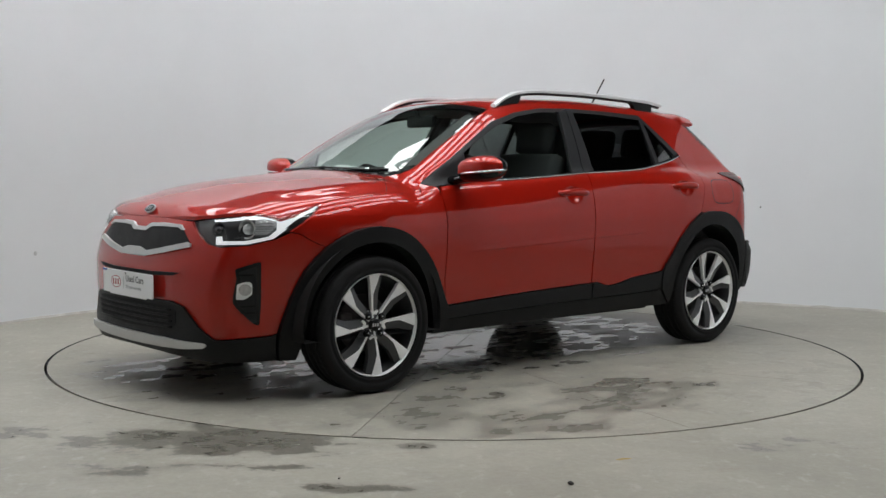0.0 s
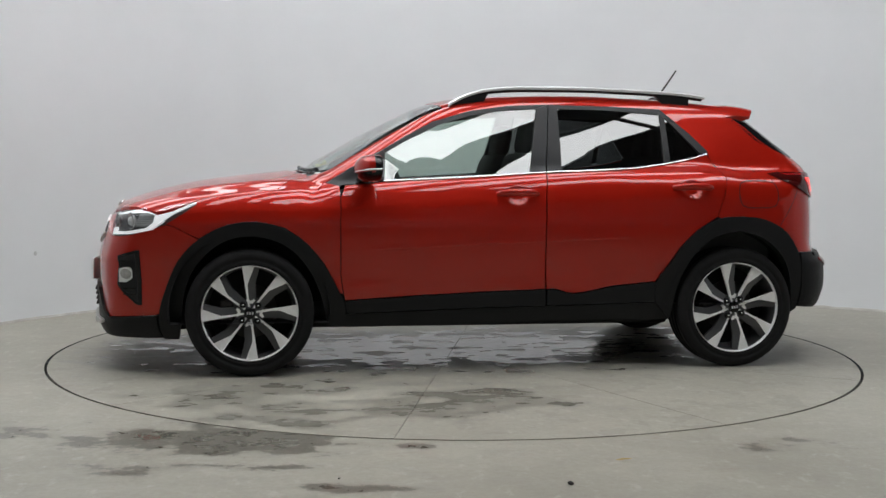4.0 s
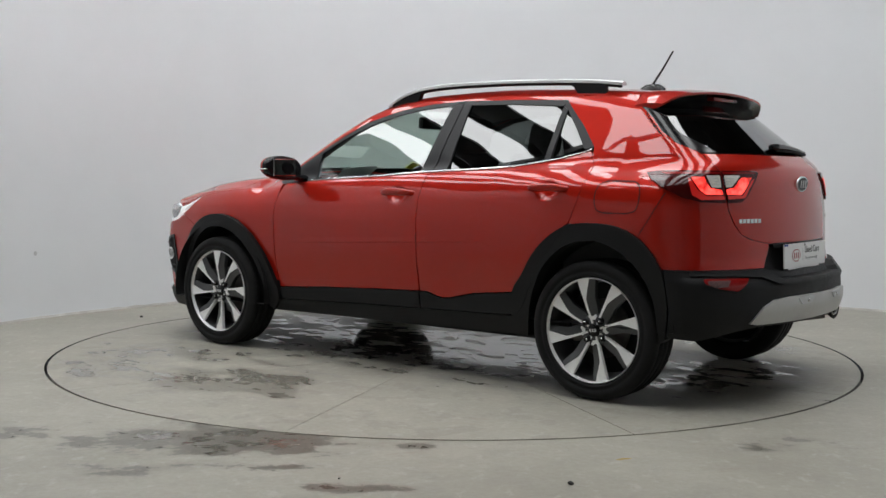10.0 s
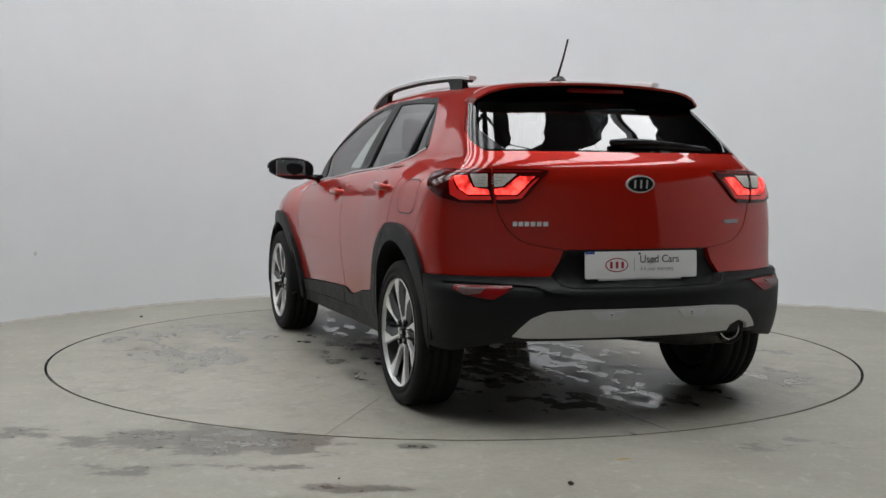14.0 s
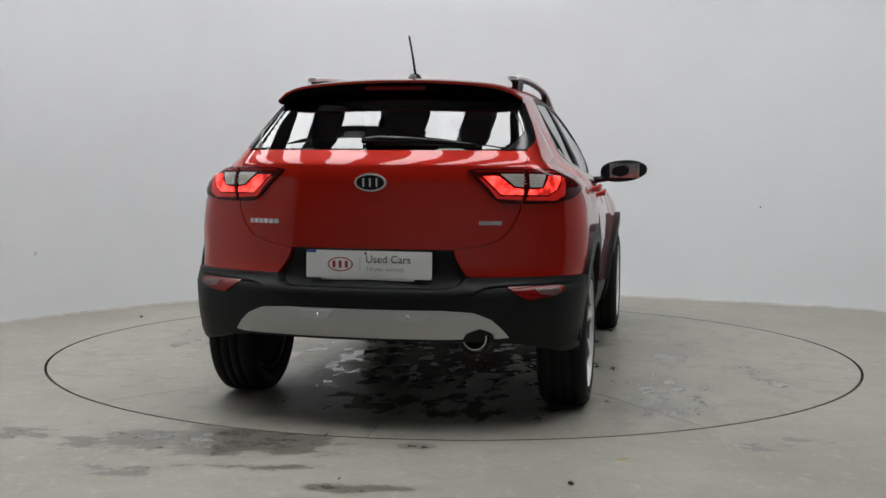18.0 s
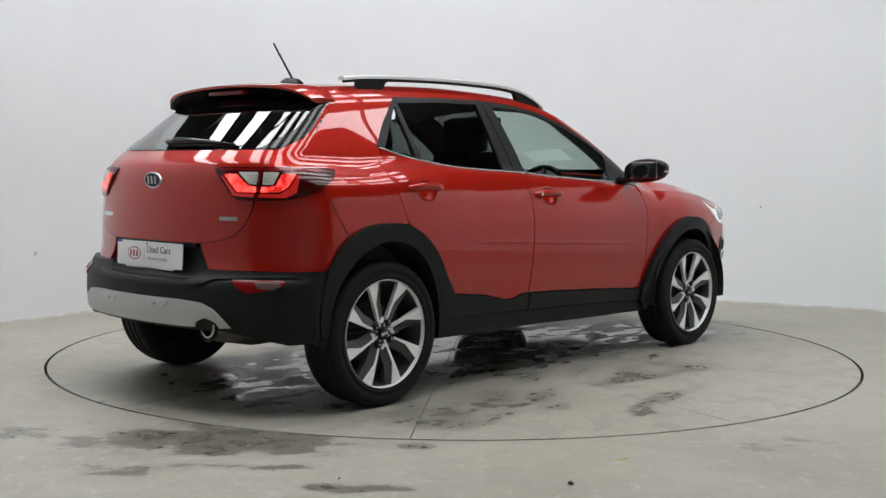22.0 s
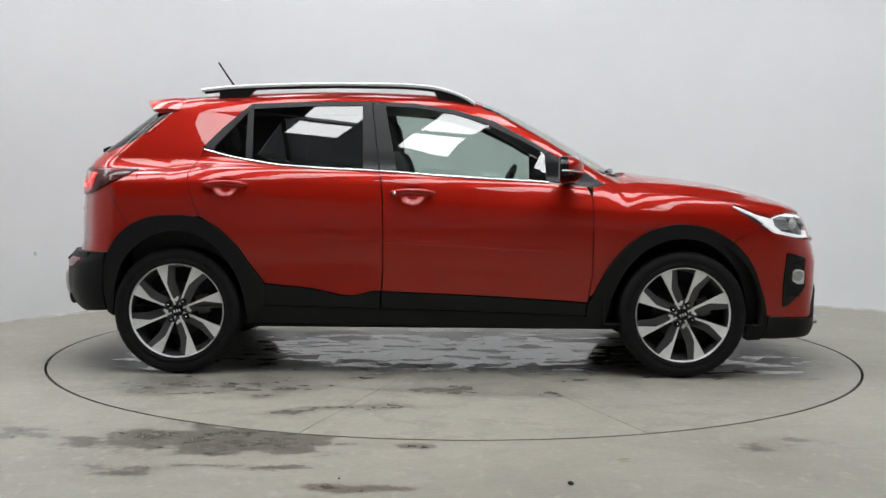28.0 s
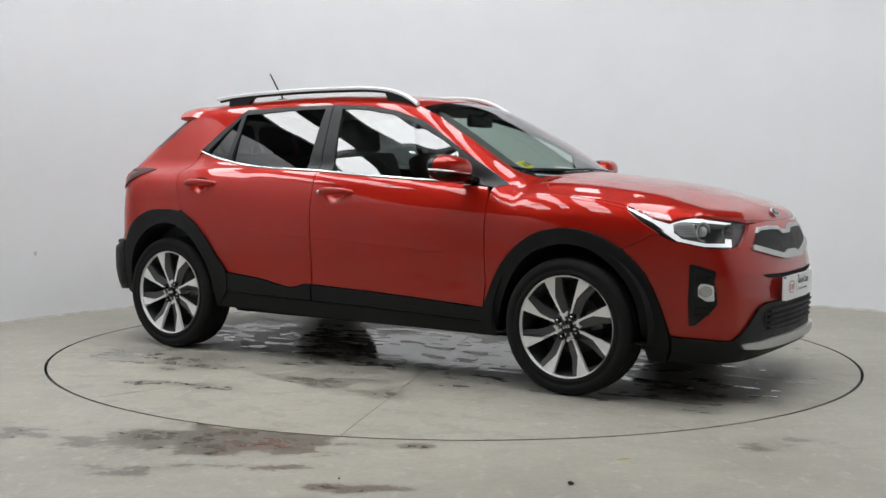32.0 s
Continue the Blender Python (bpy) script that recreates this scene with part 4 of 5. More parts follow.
INNER_BAR = [(-1.788, .595, 1.036), (-1.854, .420, 1.036), (-1.860, .405, 1.030), (-1.854, .425, 1.027), (-1.788, .595, 1.027)]
for s in (1, -1):
    bm = bmesh.new()
    panel(bm, "rear", mirror3([(-1.80, .772, .574), (-1.91, .553, .572), (-1.90, .585, .540), (-1.885, .625, .517), (-1.84, .70, .53), (-1.80, .765, .555)], s), off=.022, thick=.012, cell=.03, blunt=.008)
    part("reflector", bm, LAMP_RED, rear_bumper, "red bumper reflector")
    bm = bmesh.new()
    panel(bm, "rear", mirror3([(-1.81, .755, .566), (-1.87, .655, .566), (-1.865, .675, .540), (-1.83, .725, .535), (-1.81, .752, .552)], s), off=.024, thick=.012, cell=.03, blunt=.004)
    part("reflector_insert", bm, LAMP_SMOKED_GREY, rear_bumper, "smoked grey insert")
    bm = bmesh.new()
    y0 = s * .185
    panel(bm, "rear", [(-2, y0 - .075, .470), (-2, y0 + .075, .470), (-2, y0 + .045, .438), (-2, y0 - .045, .438)], off=.037, thick=.012, cell=.03, blunt=.01)
    boss = part("sensor_boss", bm, STEEL, skid)
    bm = bmesh.new()
    x0 = float(tail_x(y0, .453, .036))
    lathe(bm, [(.0005, .004), (.007, .004), (.008, 0)], 14, pose(x0 - .001, y0, .453) @ Matrix.Rotation(-math.pi / 2, 4, "Y"))
    part("parking_sensor", bm, CHROME, boss)
    # tail lamps: smoked lens, lit bands, pale clear block
    for name, owner, pts, bands, block, bar in (
            ("outer_lamp", car, OUTER_EDGE, (OUTER_BAND, OUTER_LOW_BAND), OUTER_BLOCK, OUTER_BAR),
            ("inner_lamp", tailgate, INNER_EDGE, (INNER_BAND, INNER_LOW_BAND), INNER_BLOCK, INNER_BAR)):
        bm = bmesh.new()
        panel(bm, "rear", mirror3(pts, s), off=.010, thick=.03, cell=.025, blunt=.006)
        lamp = part(name, bm, LAMP_SMOKE, owner, "dark red smoked tail lamp with lit bands")
        under = lamp if owner is car else tailgate
        for band in bands:
            bm = bmesh.new()
            panel(bm, "rear", mirror3(band, s), off=.013, thick=.003, cell=.02, blunt=.004)
            part("light_band", bm, LAMP_LIT if band is bands[0] else LAMP_LOW, under, "glowing red light band")
        bm = bmesh.new()
        panel(bm, "rear", mirror3(block, s), off=.013, thick=.003, cell=.02, blunt=.004)
        part("clear_lens", bm, TAIL_CLEAR, under, "clear ribbed lamp lens")
        for k in range(3):
            z = .980 + .012 * k
            bm = bmesh.new()
            ya = block[2][1] if owner is car else block[0][1] - .002
            yb = block[3][1] if owner is car else .56 - .018 * k
            panel(bm, "rear", [(-1.79, s * ya, z), (-1.79, s * yb, z), (-1.79, s * yb, z + .003), (-1.79, s * ya, z + .003)], off=.0145, thick=.002, cell=.03)
            part("lens_rib", bm, PRINT_GREY, under)
        bm = bmesh.new()
        panel(bm, "rear", mirror3(bar, s), off=.012, thick=.002, cell=.025)
        part("upper_bar", bm, LAMP_RED, under, "deep red unlit upper bar")


def build_spoiler():
    bm = bmesh.new()
    n = 24
    rows = []
    for k in range(n + 1):
        y = -.555 + 1.11 * k / n
        w = abs(y) / .555
        x0, z0 = -1.332, float(top_z(-1.332, y)) if abs(y) < .52 else float(top_z(-1.332, .52)) - .9 * (abs(y) - .52)
        xt = -1.562 + .035 * w ** 2 + .05 * w ** 8
        zt = 1.422 - .036 * w ** 2 - .040 * w ** 10
        xs = [x0 + (xt - x0) * q for q in (0, .25, .5, .75, .95, 1)]
        col = [(x, y, z0 + (zt - z0) * q + .008 * math.sin(math.pi * q)) for x, q in zip(xs, (0, .25, .5, .75, .95, 1))]
        col += [(xt + .003, y, zt - .010), (xt + .03, y, zt - .017), (x0 - .12, y * .99, z0 - .065 * (1 - .75 * w ** 6)), (x0 - .06, y * .98, z0 - .09 * (1 - .8 * w ** 6))]
        rows.append([bm.verts.new(q) for q in col])
    for a, b in zip(rows, rows[1:]):
        for q in range(len(a) - 1):
            f = bm.faces.new((a[q], a[q + 1], b[q + 1], b[q]))
            f.material_index = 1 if q >= 6 else 0
    bm.faces.new(rows[0][::-1])
    bm.faces.new(rows[-1])
    bmesh.ops.recalc_face_normals(bm, faces=bm.faces[:])
    crisp(bm, 38)
    sp = part("spoiler", bm, [PAINT, GLOSS_BLACK], tailgate)
    bm = bmesh.new()
    pts = []
    box(bm, (-1.538, -.135, 1.380), (-1.50, .135, 1.400), .006)
    part("high_brake_lamp", bm, LAMP_RED, tailgate, "dark red high-level brake lamp")


build_spoiler()

# exhaust on the right, wiper on the rear window
bm = bmesh.new()
lathe(bm, [(.041, .12), (.041, 0), (.045, -.004), (.051, -.002), (.054, .006), (.052, .13)], 32, pose(-1.952, -.437, .366) @ Matrix.Rotation(math.pi / 2, 4, "Y"))
part("exhaust_tip", bm, EXHAUST, car, "round polished exhaust tip")
bm = bmesh.new()
lathe(bm, [(.001, .03), (.044, .03)], 24, pose(-1.942, -.437, .366) @ Matrix.Rotation(math.pi / 2, 4, "Y"))
part("exhaust_bore", bm, LINER, car)
bm = bmesh.new()
lathe(bm, [(.062, .0), (.066, -.008), (.060, -.014), (.056, .01)], 32, pose(-1.944, -.437, .364) @ Matrix.Rotation(math.pi / 2, 4, "Y"))
part("exhaust_surround", bm, BLACK, car)
bm = bmesh.new()
wp = [(.07, 1.155), (.0, 1.158), (-.12, 1.157), (-.28, 1.148), (-.41, 1.136)]
tube(bm, [(float(tail_x(y, z)) - .028 + .002 * k, y, z) for k, (y, z) in enumerate(wp)], [.017, .022, .018, .012, .008], 10, .8)
wiper = part("rear_wiper", bm, GLOSS_BLACK, car, "black rear wiper")
bm = bmesh.new()
tube(bm, [(float(tail_x(y, z)) - .010, y, z) for y, z in ((.02, 1.139), (-.1, 1.138), (-.25, 1.134), (-.43, 1.127))], .007, 6)
part("blade", bm, RUBBER, wiper)


def oval(bm, c, ry, rz, depth, axis, n=36, tilt=0.0):
    """An upright oval plate facing along x."""
    pts = [(ry * math.cos(2 * math.pi * k / n), rz * math.sin(2 * math.pi * k / n)) for k in range(n)]
    m = pose(*c) @ (Matrix.Rotation(tilt, 4, "Y")) @ Matrix(((0, 0, axis, 0), (axis, 0, 0, 0), (0, 1, 0, 0), (0, 0, 0, 1)))
    return slab(bm, pts, depth, m)


def brand_badge(parent, c, axis, w, tilt):
    """An oval maker's badge: chrome rim, black field, plain bright strokes."""
    bm = bmesh.new()
    oval(bm, c, w, w * .55, .008, axis, tilt=tilt)
    rim = part("badge", bm, BADGE, parent, "oval chrome badge with black field", smooth=False)
    own = parent if parent.parent is not None and parent.parent is not car else rim
    bm = bmesh.new()
    oval(bm, (c[0] + axis * .002, c[1], c[2]), w * .88, w * .46, .004, axis, tilt=tilt)
    part("badge_field", bm, GLOSS_BLACK, parent, smooth=False)
    for k in (-1, 0, 1):
        bm = bmesh.new()
        box(bm, (-.002, -w * .05, -w * .26), (.002, w * .05, w * .26), m=pose(c[0] + axis * .004, c[1] + k * w * .42, c[2]) @ Matrix.Rotation(tilt, 4, "Y"))
        part("badge_stroke", bm, BADGE, parent, smooth=False)


brand_badge(tailgate, (-1.9345, 0, .981), -1, .066, math.radians(-6))
for y0, y1, z, m, hh in ((.575, .395, .818, BADGE, .009), (-.447, -.561, .822, PRINT_GREY, .008)):
    n = 6 if m is BADGE else 9
    for k in range(n):
        a, b = y0 + (y1 - y0) * k / n, y0 + (y1 - y0) * (k + .72) / n
        bm = bmesh.new()
        panel(bm, "rear", [(-1.9, a, z - hh), (-1.9, b, z - hh), (-1.9, b, z + hh), (-1.9, a, z + hh)], off=.003, thick=.003, cell=.05)
        part("name_bar", bm, m, tailgate, "plain bright bar of the name badge" if m is BADGE else "plain pale bar of the dealer badge", smooth=False)


def number_plate(x, z, axis, tilt, name, parent):
    face = pose(x, 0, z) @ Matrix.Rotation(tilt, 4, "Y")
    turn = Matrix(((0, 0, axis, 0), (axis, 0, 0, 0), (0, 1, 0, 0), (0, 0, 0, 1)))
    m = face @ turn
    bm = bmesh.new()
    slab(bm, round_off([(-.262, -.056), (.262, -.056), (.262, .056), (-.262, .056)], .008), .006, m)
    plate = part(name, bm, PLATE_WHITE, parent, "white show plate with red oval and dark lettering", smooth=False)
    def bar(lo, hi, mt, what, lift=.0012):
        bm = bmesh.new()
        slab(bm, [(lo[0], lo[1]), (hi[0], lo[1]), (hi[0], hi[1]), (lo[0], hi[1])], .001, m @ pose(0, 0, lift))
        part(what, bm, mt, plate, smooth=False)
    def oval2(c, a, b, mt, what, lift):
        bm = bmesh.new()
        slab(bm, [(c[0] + a * math.cos(2 * math.pi * k / 32), c[1] + b * math.sin(2 * math.pi * k / 32)) for k in range(32)], .001, m @ pose(0, 0, lift))
        part(what, bm, mt, plate, smooth=False)
    oval2((-.118, 0), .053, .029, PRINT_RED, "oval_mark", .0012)
    oval2((-.118, 0), .048, .025, PLATE_WHITE, "oval_field", .0018)
    for k in (-1, 0, 1):
        bar((-.118 + k * .026 - .006, -.014), (-.118 + k * .026 + .006, .014), PRINT_RED, "mark_stroke", .0024)
    bar((-.036, -.028), (-.0345, .028), PRINT_GREY, "divider")
    bar((-.262, .046), (-.22, .056), PRINT_BLUE, "corner_mark")
    bar((-.20, -.064), (.19, -.0565), PLATE_WHITE, "lower_strip", -.006)
    for words, px, py, size, mt in (("Used Cars", -.012, .008, .044, PRINT_DARK), ("3-6 year warranty", -.010, -.024, .022, PRINT_GREY)):
        cu = bpy.data.curves.new("words", "FONT")
        cu.body, cu.size, cu.extrude = words, size, .0004
        tmp = bpy.data.objects.new("words", cu)
        scene.collection.objects.link(tmp)
        dep = bpy.context.evaluated_depsgraph_get()
        me = bpy.data.meshes.new_from_object(tmp.evaluated_get(dep))
        bpy.data.objects.remove(tmp)
        me.transform(m @ pose(px, py, .0016))
        me.materials.clear()
        me.materials.append(mt)
        ob = new("lettering", me)
        ob.parent = plate
    bm = bmesh.new()
    lathe(bm, [(.0005, .004), (.004, .003), (.005, 0)], 10, m @ pose(-.012, .046, .001))
    part("screw", bm, PRINT_DARK, plate)
    return plate


number_plate(-1.958, .650, -1, math.radians(2), "rear_plate", car)
number_plate(2.124, .492, 1, math.radians(0), "front_plate", car)

# ---- front end ----
bm = bmesh.new()
fascia = [(2.03, 0, .805), (2.02, .2, .805), (1.99, .40, .795), (1.995, .45, .755), (1.99, .53, .70), (1.96, .60, .688), (1.90, .715, .697), (1.80, .775, .722), at_side(1.70, .752), at_side(1.66, .745), at_side(1.60, .712), at_side(1.536, .683), at_side(1.637, .578), at_side(1.696, .449), at_side(1.742, .296),
          (1.80, .74, .288), (1.90, .69, .282), (2.005, .61, .277), (2.03, .52, .33), (2.06, .44, .415), (2.075, .36, .435), (2.095, 0, .436)]
panel(bm, "front", both("front", fascia)[:-1], gap=.0012, thick=.02, cell=.04)
front_bumper = part("front_bumper", bm, PAINT, car)
bm = bmesh.new()
low = [(2.095, 0, .434), (2.075, .36, .433), (2.06, .44, .413), (2.03, .52, .328), (2.005, .61, .275), (1.90, .69, .280), (1.80, .74, .286), at_side(1.742, .294), at_side(1.738, .23), at_side(1.715, .172), (1.82, .68, .168), (1.92, .58, .172), (2.02, .45, .184), (2.08, .25, .195), (2.09, 0, .20)]
panel(bm, "front", both("front", low)[:-1], off=.015, thick=.05, cell=.045)
lower = part("lower_bumper", bm, BLACK, car, "matt black lower front bumper")
bm = bmesh.new()
panel(bm, "front", both("front", [(2.1, 0, .418), (2.08, .34, .414), (2.07, .395, .395), (2.07, .385, .335), (2.08, .34, .306), (2.1, 0, .296)])[:-1], off=.018, thick=.01, cell=.05, blunt=.012)
part("lower_grille", bm, LINER, lower)
for k in range(4):
    z = .316 + .026 * k
    bm = bmesh.new()
    tube(bm, [(float(nose_x(y, z, .023)), y, z + .003 * (i % 2)) for i, y in enumerate(spread(-.37, .37, 28))], .0055, 6)
    part("grille_bar", bm, BLACK, lower)
bm = bmesh.new()
lip = [(2.10, 0, .268), (2.09, .30, .268), (2.06, .44, .262), (2.033, .555, .262), (2.02, .575, .255), (2.03, .563, .240), (2.05, .44, .228), (2.08, .30, .224), (2.09, 0, .222)]
panel(bm, "front", both("front", lip)[:-1], off=.034, thick=.04, cell=.05, blunt=.006)
part("front_skid", bm, SATIN, lower, "satin silver front skid strip")
# upper grille
bm = bmesh.new()
gr = [(2.04, 0, .757), (2.04, .055, .757), (2.04, .10, .775), (2.03, .20, .778), (2.015, .335, .774), (2.02, .375, .755), (2.025, .445, .697), (2.02, .44, .685), (2.07, .25, .652), (2.08, .10, .638), (2.085, 0, .636)]
panel(bm, "front", both("front", gr)[:-1], off=.003, thick=.02, cell=.04)
grille = part("upper_grille", bm, BLACK, car, "gloss black upper grille with silver edging")
bm = bmesh.new()
panel(bm, "front", both("front", [(2.04, 0, .761), (2.04, .05, .761), (2.04, .095, .780), (2.03, .20, .784), (2.015, .345, .779), (2.02, .38, .757), (2.02, .36, .757), (2.015, .33, .767), (2.03, .20, .768), (2.04, .105, .764), (2.04, .06, .744), (2.04, 0, .744)])[:-1], off=.010, thick=.014, cell=.03)
part("grille_upper_strip", bm, SATIN, grille, "satin silver grille strip")
bm = bmesh.new()
panel(bm, "front", both("front", [(2.08, 0, .667), (2.07, .06, .667), (2.07, .12, .652), (2.07, .25, .672), (2.03, .43, .705), (2.025, .452, .697), (2.02, .45, .684), (2.06, .27, .650), (2.07, .12, .628), (2.08, 0, .628)])[:-1], off=.012, thick=.016, cell=.03)
part("grille_lower_strip", bm, SATIN, grille, "satin silver grille strip")
bm = bmesh.new()
panel(bm, "front", both("front", [(2.09, 0, .562), (2.09, .2, .562), (2.07, .37, .568), (2.065, .41, .566), (2.07, .36, .552), (2.09, .2, .544), (2.09, 0, .543)])[:-1], off=.004, thick=.006, cell=.04)
part("bumper_slot", bm, LINER, front_bumper, "narrow black slot above the plate")
brand_badge(bpy.data.objects["bonnet"], (2.003, 0, .846), 1, .044, math.radians(-42))


def build_front_lamp(s):
    # head lamp: dark housing, reflector bowls, white guide, clear cover
    edge = [at_side(1.525, .874), (1.60, .775, .866), (1.66, .765, .858), (1.77, .735, .842), (1.88, .64, .826), (1.96, .50, .808), (1.99, .415, .795), (1.995, .455, .750), (1.985, .535, .700), (1.96, .60, .690), (1.90, .715, .699), at_side(1.80, .726), at_side(1.705, .757), at_side(1.63, .803)]
    bm = bmesh.new()
    panel(bm, "front", mirror3(edge, s), off=-.03, thick=.0, cell=.04)
    lamp = part("head_lamp", bm, LAMP_DARK, car, "head lamp with chrome bowls and white light guide")
    # guide: along the top edge, and back along the foot
    bm = bmesh.new()
    up = [at_side(1.535, .870), (1.68, .762, .851), (1.77, .733, .836), (1.88, .638, .819), (1.95, .52, .803), (1.945, .535, .795), (1.88, .645, .806), (1.80, .72, .812), (1.77, .75, .800), (1.78, .76, .765), at_side(1.735, .765), at_side(1.67, .806), at_side(1.59, .842)]
    panel(bm, "front", mirror3(up, s), off=-.008, thick=.02, cell=.03)
    part("light_guide", bm, DRL, lamp, "white light guide")
    bm = bmesh.new()
    dn = [(1.74, .79, .77), (1.78, .765, .765), (1.82, .755, .735), (1.90, .69, .716), (1.955, .595, .714), (1.955, .59, .735), (1.968, .57, .732), (1.968, .575, .698), (1.90, .71, .703), (1.81, .775, .725)]
    panel(bm, "front", mirror3(dn, s), off=-.008, thick=.02, cell=.03)
    part("light_guide", bm, DRL, lamp, "white light guide")
    for (x, y, z, r, d) in ((1.868, .672, .768, .036, .03), (1.938, .555, .762, .030, .03)):
        k = solve(lambda q: (np.array([FRONT_C + q[0] * (x - FRONT_C) / math.hypot(x - FRONT_C, y)]), np.array([q[0] * y / math.hypot(x - FRONT_C, y)]), np.array([z])), np.zeros(1), np.full(1, 1.8), -.02)[0]
        a = math.atan2(s * y, x - FRONT_C)
        c = (FRONT_C + k * math.cos(a), k * math.sin(a), z)
        aim = pose(*c) @ Matrix.Rotation(a * .55, 4, "Z") @ Matrix.Rotation(math.pi / 2, 4, "Y")
        bm = bmesh.new()
        lathe(bm, [(r * 1.25, .004), (r * 1.05, .006), (r * .98, -.006), (r * .6, -.02), (.002, -.026)], 32, aim)
        part("reflector_bowl", bm, LAMP_CLEAR if r > .033 else LAMP_DARK, lamp, "chrome reflector bowl")
        bm = bmesh.new()
        lathe(bm, [(r * .7, -.012), (r * .62, .004), (r * .4, .014), (.001, .018)], 28, aim)
        part("projector_lens", bm, GLOSS_BLACK if r < .033 else STEEL, lamp, "round projector lens")
    bm = bmesh.new()
    panel(bm, "front", mirror3([(1.755, .765, .812), (1.80, .73, .812), (1.845, .69, .806), (1.852, .695, .742), (1.82, .738, .742), (1.785, .757, .772)], s), off=-.026, thick=.004, cell=.03)
    part("reflector", bm, LAMP_CLEAR, lamp, "bright fluted reflector")
    bm = bmesh.new()
    panel(bm, "front", mirror3(edge, s), off=.001, thick=.012, cell=.04, gap=.002)
    for k in range(5):
        z = .750 + .011 * k
        flute = bmesh.new()
        panel(flute, "front", mirror3([(1.79, .75, z), (1.845, .69, z), (1.845, .69, z + .003), (1.79, .75, z + .003)], s), off=-.022, thick=.003, cell=.03)
        part("reflector_flute", flute, PRINT_GREY, lamp)
    cover = part("cover", bm, COVER, lamp, "clear lamp cover")
    cover.visible_shadow = False
    # fog lamp in a black bezel with a deep pocket
    bez = [(1.868, .765, .625), (1.885, .752, .622), (1.953, .694, .595), (1.95, .70, .55), (1.958, .690, .50), (1.963, .683, .445), (1.945, .69, .42), (1.905, .715, .368), (1.884, .725, .345), (1.862, .735, .340), (1.862, .75, .45), (1.866, .76, .56)]
    bm = bmesh.new()
    panel(bm, "front", mirror3(bez, s), off=.006, thick=.012, cell=.025, blunt=.008)
    bezel = part("fog_bezel", bm, GLOSS_BLACK, front_bumper, "gloss black fog lamp bezel")
    bm = bmesh.new()
    panel(bm, "front", mirror3([(1.880, .750, .607), (1.94, .702, .582), (1.935, .708, .55), (1.945, .70, .50), (1.95, .692, .45), (1.935, .70, .425), (1.90, .72, .380), (1.890, .727, .362), (1.876, .733, .356)], s), off=.008, thick=.003, cell=.025, blunt=.006)
    part("fog_pocket", bm, LINER, front_bumper)
    bm = bmesh.new()
    panel(bm, "front", mirror3([(1.945, .699, .529), (1.92, .718, .538), (1.902, .731, .538), (1.894, .735, .524), (1.894, .731, .481), (1.921, .713, .459), (1.949, .693, .461)], s), off=.011, thick=.006, cell=.02, blunt=.005)
    part("fog_lamp", bm, RAIL_SILVER, front_bumper, "silver fog lamp surround")
    n, cx, cz = 14, 1.897, .503
    bm = bmesh.new()
    panel(bm, "front", [(1.2 + math.cos(math.atan2(.718, .718) + .026 * math.cos(2 * math.pi * k / n)), s * math.sin(math.atan2(.718, .718) + .026 * math.cos(2 * math.pi * k / n)), cz + .026 * math.sin(2 * math.pi * k / n)) for k in range(n)], off=.0135, thick=.003, cell=.02)
    part("fog_lens", bm, LAMP_CLEAR, front_bumper, "round clear fog lens")
    for z in (.395, .425, .565):
        bm = bmesh.new()
        panel(bm, "front", mirror3([(1.888, .738, z), (1.935, .702, z), (1.935, .702, z + .007), (1.888, .738, z + .007)], s), off=.012, thick=.004, cell=.03)
        part("bezel_bar", bm, GLOSS_BLACK, front_bumper)


for s in (1, -1):
    build_front_lamp(s)

# ---- wheels ----
TYRE_R, RIM_R = .318, .238


